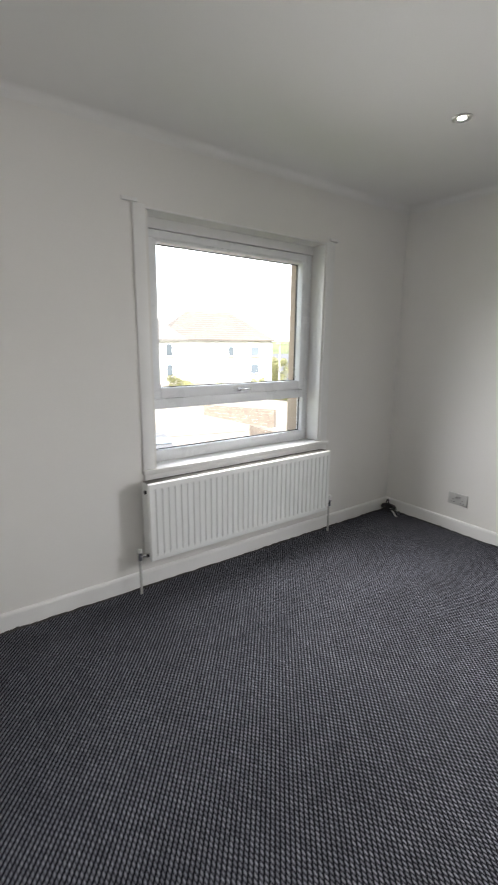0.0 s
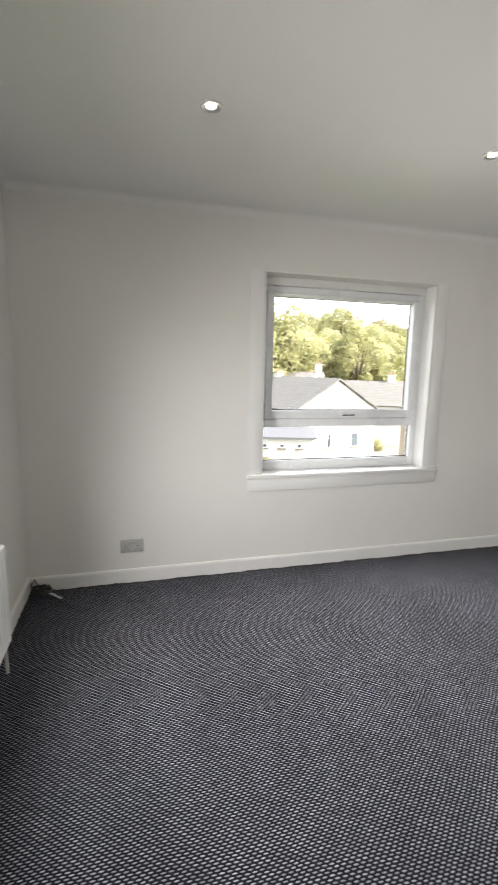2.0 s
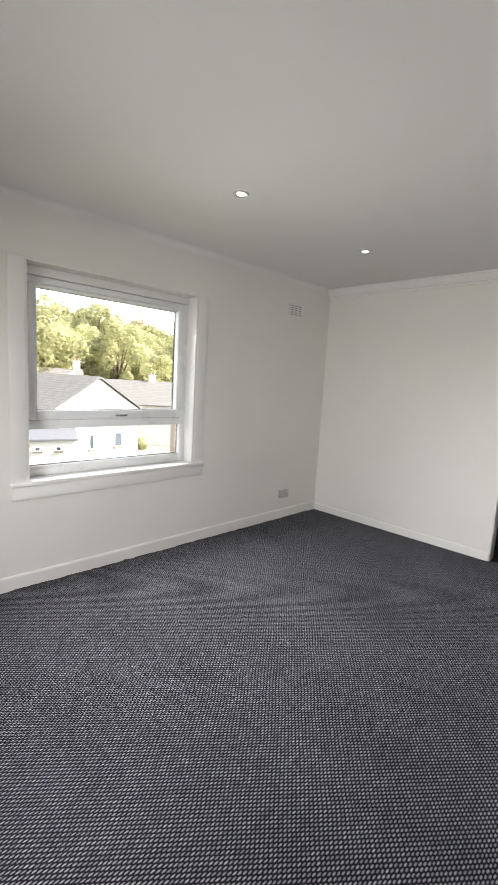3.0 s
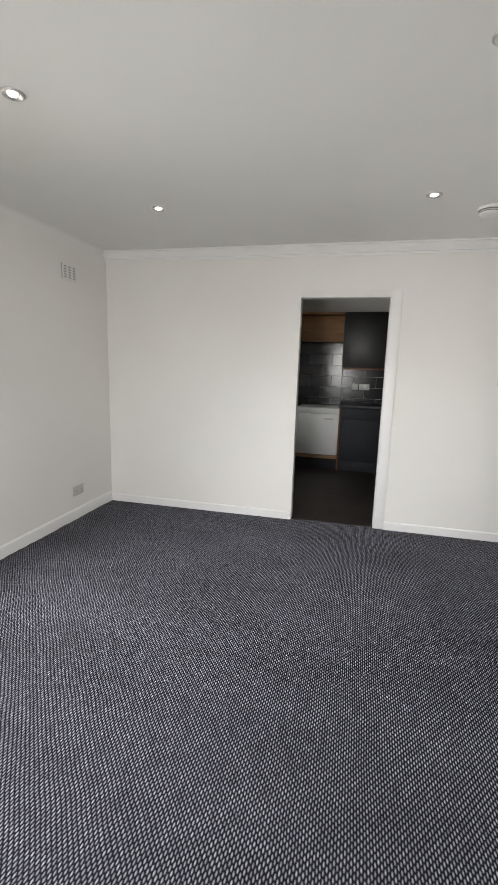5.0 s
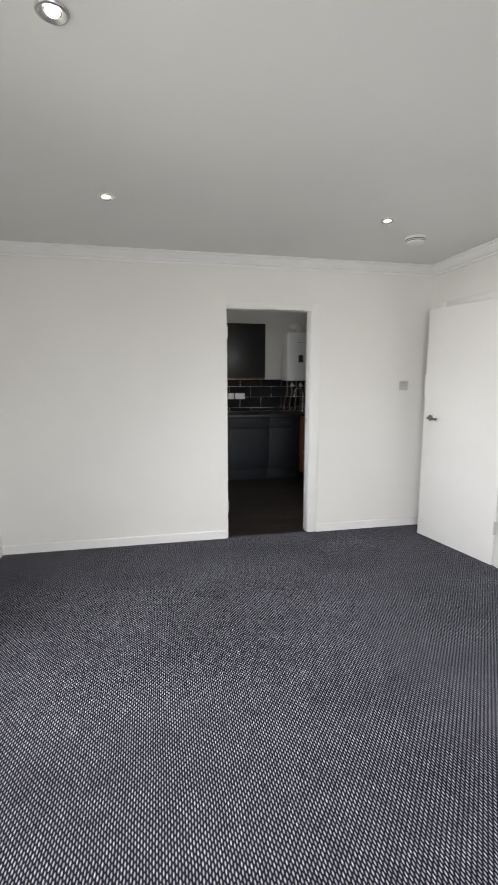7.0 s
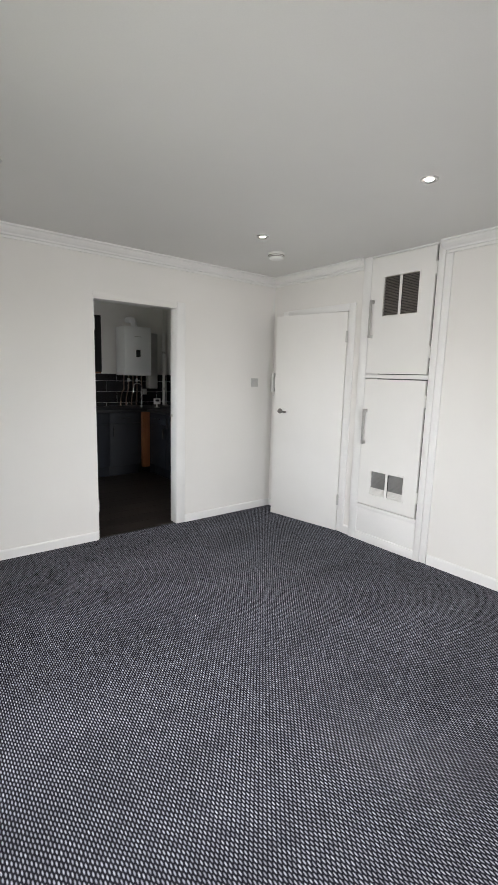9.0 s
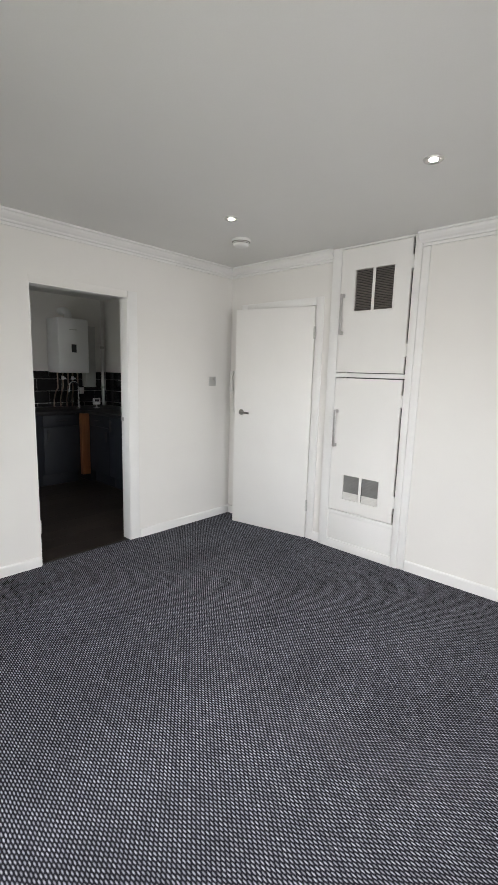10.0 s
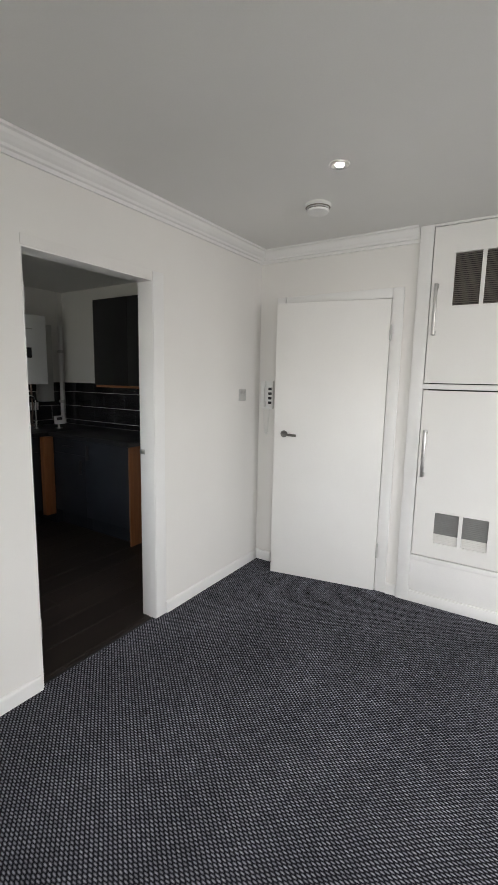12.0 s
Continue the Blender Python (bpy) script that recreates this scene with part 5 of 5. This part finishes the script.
# houses seen from the east window
hx, hy = 48.6, -15.1
gable_house("house", (hx, hy, -6.4), 12, 13, 10.2, 4.0, 7.1, "harl", "slate", "white rendered gable house with a grey slate roof and small windows",
            windows=(("-x", 3.6, 0.1, 0.6, 1.5), ("-x", 0.9, 0.1, 0.6, 1.5), ("-x", -2.4, 0.1, 1.1, 1.5), ("-x", 1.6, 3.6, 0.5, 0.3)), chimneys=((5.6, 0, 0.4),))
hx, hy = polar(106.0, 70, 0.87, 3.92)
gable_house("house", (hx, hy, -6.2), -106, 20, 9, 4.2, 7.5, "harl", "slate", "long pale house with a grey slate roof and white chimneys", windows=[("-y", -6 + 3 * i, 1.2, 1.0, 1.2) for i in range(5)], chimneys=((-9.3, 0, 1.0), (9.3, 0, 1.2)))
hx, hy = polar(107.5, 58, 0.87, 3.92)
gable_house("house", (hx, hy, -6.3), 28, 6, 6, 3.6, 5.9, "harl", "slate", "low house front with a small pointed gable", windows=(("-x", 0, 1.1, 1, 1),))
hx, hy = polar(122.5, 66, 0.87, 3.92)
gable_house("house", (hx, hy, -6.3), -122.5, 30, 10, 3.5, 6.5, "harl", "slate", "long rendered terrace with a pale slate roof", windows=[("-y", -9 + 3 * i, 1.2, 0.9, 1.2) for i in range(7)], chimneys=((-11, 0, 0.9), (0, 0, 0.9), (11, 0, 0.9)))
hx, hy = polar(107.0, 42, 0.87, 3.92)
gable_house("garage_row", (hx, hy, -6.2), -107, 9, 4, 1.7, 2.3, "harl", "sheet", "low pale garden shed row with small dark openings", windows=[("-y", -3.2 + 1.6 * i, 0.7, 0.5, 0.4) for i in range(5)])
hx, hy = polar(97.5, 95, 0.87, 3.92)
gable_house("house", (hx, hy, -6.0), -97.5, 18, 9, 2.2, 5.2, "harl", "pantile", "distant pale bungalow with a brown roof", windows=[("-y", -5 + 3 * i, 0.9, 1, 1) for i in range(4)])
course_wall("garden_wall", polar(112, 33, 0.87, 3.92), polar(124, 36, 0.87, 3.92), 1.2, "pale stone garden wall below the white house")
gx, gy = polar(103.6, 36, 0.87, 3.92)
g = thing("trampoline", (gx, gy, gz(gx, gy)), "round blue garden trampoline on legs", "trampoline")
zb = gz(gx, gy)
bm = bmesh.new()
lathe(bm, [(0.001, 0.75), (1.3, 0.75), (1.55, 0.78), (1.6, 0.73), (1.3, 0.7), (0.001, 0.7)], (gx, gy, zb), n=28)
part("mat", bm, "blue", g)
for i in range(6):
    a = i * math.pi / 3
    bm = bmesh.new()
    cyl(bm, (gx + 1.5 * math.cos(a), gy + 1.5 * math.sin(a), zb), (gx + 1.45 * math.cos(a), gy + 1.45 * math.sin(a), zb + 0.72), 0.03, n=8)
    part("leg", bm, "steel", g)


# ---- trees ----
def crown_mesh(name, seed, rx, rz, clumps, leaves, size, mat):
    """Leafy clumps round an uneven crown with gaps; leaves are small bent quads."""
    rr = np.random.default_rng(seed)
    c = rr.normal(size=(clumps, 3))
    c /= np.linalg.norm(c, axis=1)[:, None]
    c *= rr.uniform(0.35, 1.0, clumps)[:, None] ** 0.6 * np.array([rx, rx, rz])
    cr = rr.uniform(0.22, 0.42, clumps) * rx
    which = rr.integers(0, clumps, leaves)
    d = rr.normal(size=(leaves, 3))
    d /= np.linalg.norm(d, axis=1)[:, None]
    p = c[which] + d * (cr[which] * rr.uniform(0.7, 1.05, leaves))[:, None]
    u = np.cross(d, rr.normal(size=(leaves, 3)))
    u /= np.linalg.norm(u, axis=1)[:, None]
    w = np.cross(d, u) + d * rr.uniform(-0.5, 0.5, leaves)[:, None]
    s = rr.uniform(0.5, 1.1, leaves)[:, None] * size
    v = np.stack([p - u * s, p - w * s * 0.6, p + u * s, p + w * s * 0.6], 1).reshape(-1, 3)
    f = np.arange(leaves * 4).reshape(-1, 4)
    me = bpy.data.meshes.new(name)
    me.from_pydata(v.tolist(), [], f.tolist())
    me.materials.append(M[mat])
    return me


def tree_proto(seed, h, rx, rz, mat, label, name="tree"):
    g = thing(name, (0, 0, 0), label, "tree", "trees outside")
    rr = random.Random(seed)
    bm = bmesh.new()
    ht = h - rz * 1.3
    cyl(bm, (0, 0, -0.5), (0.1, 0, ht), 0.28, 0.16, 10)
    for i in range(6):
        a = i * 1.05 + rr.random()
        b = Vector((math.cos(a) * rx * 0.55, math.sin(a) * rx * 0.55, ht + rz * rr.uniform(0.2, 1.1)))
        cyl(bm, (0.08, 0, ht * rr.uniform(0.7, 0.98)), b, 0.12, 0.03, 7)
    cyl(bm, (0.1, 0, ht), (0.0, 0.1, h - rz * 0.3), 0.16, 0.04, 8)
    part("trunk", bm, "bark", g)
    cr = new("crown", crown_mesh("crown", seed, rx, rz, 34, 9000, 0.2, mat))
    cr.location = (0, 0, h - rz)
    cr.parent = g
    return g


protos = [tree_proto(1, 10.5, 3.9, 4.2, "leafy", "tall bright green broadleaf tree in full leaf"), tree_proto(2, 9.0, 4.3, 3.6, "leaf", "spreading green broadleaf tree in full leaf"),
          tree_proto(3, 12.5, 3.3, 5.2, "leafy", "tall narrow yellow-green tree"), tree_proto(4, 8.0, 3.6, 3.2, "leafo", "brownish budding tree with thin leaves")]
rr = random.Random(21)
spots = [(106.4, 72, 1.95), (108.2, 76, 2.0), (109.6, 80, 1.75), (104.8, 76, 1.9)]
for ring, (az0, az1, cnt, dist) in enumerate(((93, 128, 17, 86), (92, 129, 19, 98), (92, 130, 20, 112), (91, 131, 20, 128), (91, 132, 20, 146))):
    for i in range(cnt):
        az = az0 + (az1 - az0) * (i + rr.uniform(0.2, 0.8)) / cnt
        spots.append((az, dist + rr.uniform(-5, 5), rr.uniform(1.2, 1.6) * (1.0 + 0.06 * ring)))
for az, dist, s in ((118.9, 64, 0.6), (102.0, 60, 0.95), (104.4, 78, 1.2), (99.0, 55, 0.7), (96.5, 62, 0.8), (110.5, 76, 1.0), (123.8, 74, 1.0), (37.4, 74, 0.75), (38.8, 79, 0.7), (40.3, 70, 0.55), (41.6, 96, 0.7), (36.4, 82, 0.9), (21.0, 84, 1.1), (24.6, 88, 1.15), (26.8, 92, 0.9)):
    spots.append((az, dist, s))
used = set()
for i, (az, dist, s) in enumerate(spots):
    x, y = polar(az, dist, 0.87, 3.92)
    q = (i * 7 + rr.randrange(3)) % 4 if az > 90 else (1 if i % 2 else 3)
    p = protos[q]
    m = pose(x, y, gz(x, y) - 0.2, rz=rr.uniform(0, 360)) @ Matrix.Scale(s, 4)
    if q not in used:
        used.add(q)
        p.matrix_world = m
        first = p
        p["done"] = 1
    else:
        c2 = copy_thing(p, pose(x, y, gz(x, y) - 0.2, rz=rr.uniform(0, 360)))
        c2.scale = (s, s, s * rr.uniform(0.9, 1.1))
for p in protos:
    if "done" in p:
        del p["done"]

# bushes and hedges
bush_me = [crown_mesh("bush", 40 + i, 1.1, 0.8, 14, 1800, 0.09, mt) for i, mt in enumerate(("leafy", "leaf", "leafo"))]
for i, (az, dist, s, q) in enumerate([(98.5, 31, 1.3, 0), (99.8, 33, 1.2, 0), (101.0, 32, 1.2, 1), (102.2, 34, 1.0, 2), (102.9, 33, 0.8, 2), (97.2, 30, 1.4, 0), (112.5, 40, 1.0, 2), (106.6, 36, 0.9, 2), (107.6, 37, 0.8, 1), (108.6, 36, 0.9, 2), (109.8, 38, 0.7, 1), (39.5, 52, 1.2, 1), (41.2, 50, 1.3, 0), (42.8, 54, 1.2, 1), (38.2, 57, 1.1, 1), (44.8, 55, 1.2, 0), (27.5, 51, 1.0, 1), (29.2, 50, 0.8, 0), (33.5, 52, 0.8, 1), (121, 58, 1.2, 0), (95.5, 32, 1.3, 1)]):
    x, y = polar(az, dist, 0.87, 3.92)
    b = new("bush", bush_me[q])
    tagged(b, ("bright green leafy garden bush", "dark green leafy garden bush", "orange-brown leafy garden bush")[q], "bush", "garden bushes")
    b.matrix_world = pose(x, y, gz(x, y) + 0.7 * s, rz=37 * i) @ Matrix.Scale(s, 4)

# street lamp posts beyond the north window
for az, dist in ((40.6, 60), (44.6, 66)):
    x, y = polar(az, dist)
    zb = gz(x, y)
    g = thing("street_lamp", (x, y, zb), "thin grey street lamp post with a short arm", "street lamp", "street lamps")
    bm = bmesh.new()
    cyl(bm, (x, y, zb), (x, y, zb + 6.2), 0.06, 0.035, 10)
    part("post", bm, "plate", g)
    bm = bmesh.new()
    tube(bm, [(x, y, zb + 6.15), (x - 0.3, y - 0.3, zb + 6.4), (x - 0.7, y - 0.6, zb + 6.45)], 0.035, 8)
    part("arm", bm, "plate", g)
    bx("lantern", g, "plate", (x - 1.05, x - 0.6, y - 0.75, y - 0.5, zb + 6.36, zb + 6.5), 0.03)

# ---- tiles and planks, piece by piece ----
TW, TH_, TG = 0.3155, 0.1525, 0.004


def tile_field(wall, axis, s0, s1, z0, z1):
    """Brick-bond tiles on a wall; axis 'y': along x on the south wall, 'x': along y on the west wall."""
    bmb = bmesh.new()
    if axis == "y":
        box(bmb, s0, s1, KY + 0.0005, KY + 0.005, z0, z1)
    else:
        box(bmb, KX0 + 0.0005, KX0 + 0.005, s0, s1, z0, z1)
    struct("tile_bed", bmb, "grout", "pale grout behind black tiles")
    shapes = {}
    for r in range(8):
        zr = 0.650 + r * (TH_ + TG)
        z = max(zr, z0)
        h = min(zr + TH_ + TG, z1) - z - TG
        s = 1.115 - 14 * TW + (0 if r % 2 else TW / 2)
        if h < 0.01:
            continue
        while s < s1 - 0.02:
            a, b = max(s, s0) + TG / 2, min(s + TW, s1) - TG / 2
            if b - a > 0.02:
                key = (round(b - a, 3), round(h, 3))
                if key not in shapes:
                    bm = bmesh.new()
                    if axis == "y":
                        box(bm, 0, b - a, 0, 0.006, 0, h, 0.0015, 1)
                    else:
                        box(bm, 0, 0.006, 0, b - a, 0, h, 0.0015, 1)
                    shapes[key] = mesh_of(bm, "tile", "tile")
                ob = new("tile", shapes[key])
                ob.location = (a, KY + 0.005, z + TG / 2) if axis == "y" else (KX0 + 0.005, a, z + TG / 2)
                ob.parent = wall
            s += TW


ws = bpy.data.objects["wall_kitchen_south"]
ww_ = bpy.data.objects["wall_kitchen_west"]
tile_field(ws, "y", KX0 + 0.012, 1.595, 0.911, 1.378)
tile_field(ws, "y", 1.597, KX1 - 0.002, 0.80, 1.744)
tile_field(ww_, "x", KY + 0.012, -0.6, 0.911, 1.378)

pl = {}
rr = random.Random(5)
y = KY
r = 0
while y < -0.031:
    b = min(y + 0.19, -0.031)
    x = KX0 - rr.uniform(0.1, 1.1)
    while x < KX1:
        a, c2 = max(x, KX0), min(x + 1.28, KX1)
        if y > -0.11:
            a, c2 = max(a, OP[0] + 0.005), min(c2, OP[1] - 0.005)
        if c2 - a > 0.03:
            key = (round(c2 - a, 3), round(b - y, 3))
            if key not in pl:
                bm = bmesh.new()
                box(bm, 0, c2 - a - 0.0015, 0, b - y - 0.0015, 0, 0.011, 0.0012, 1)
                pl[key] = mesh_of(bm, "plank", "plank")
            ob = new("plank", pl[key])
            ob.location = (a, y, -0.0115)
            ob.parent = kfloor
        x += 1.28
    y = b
    r += 1
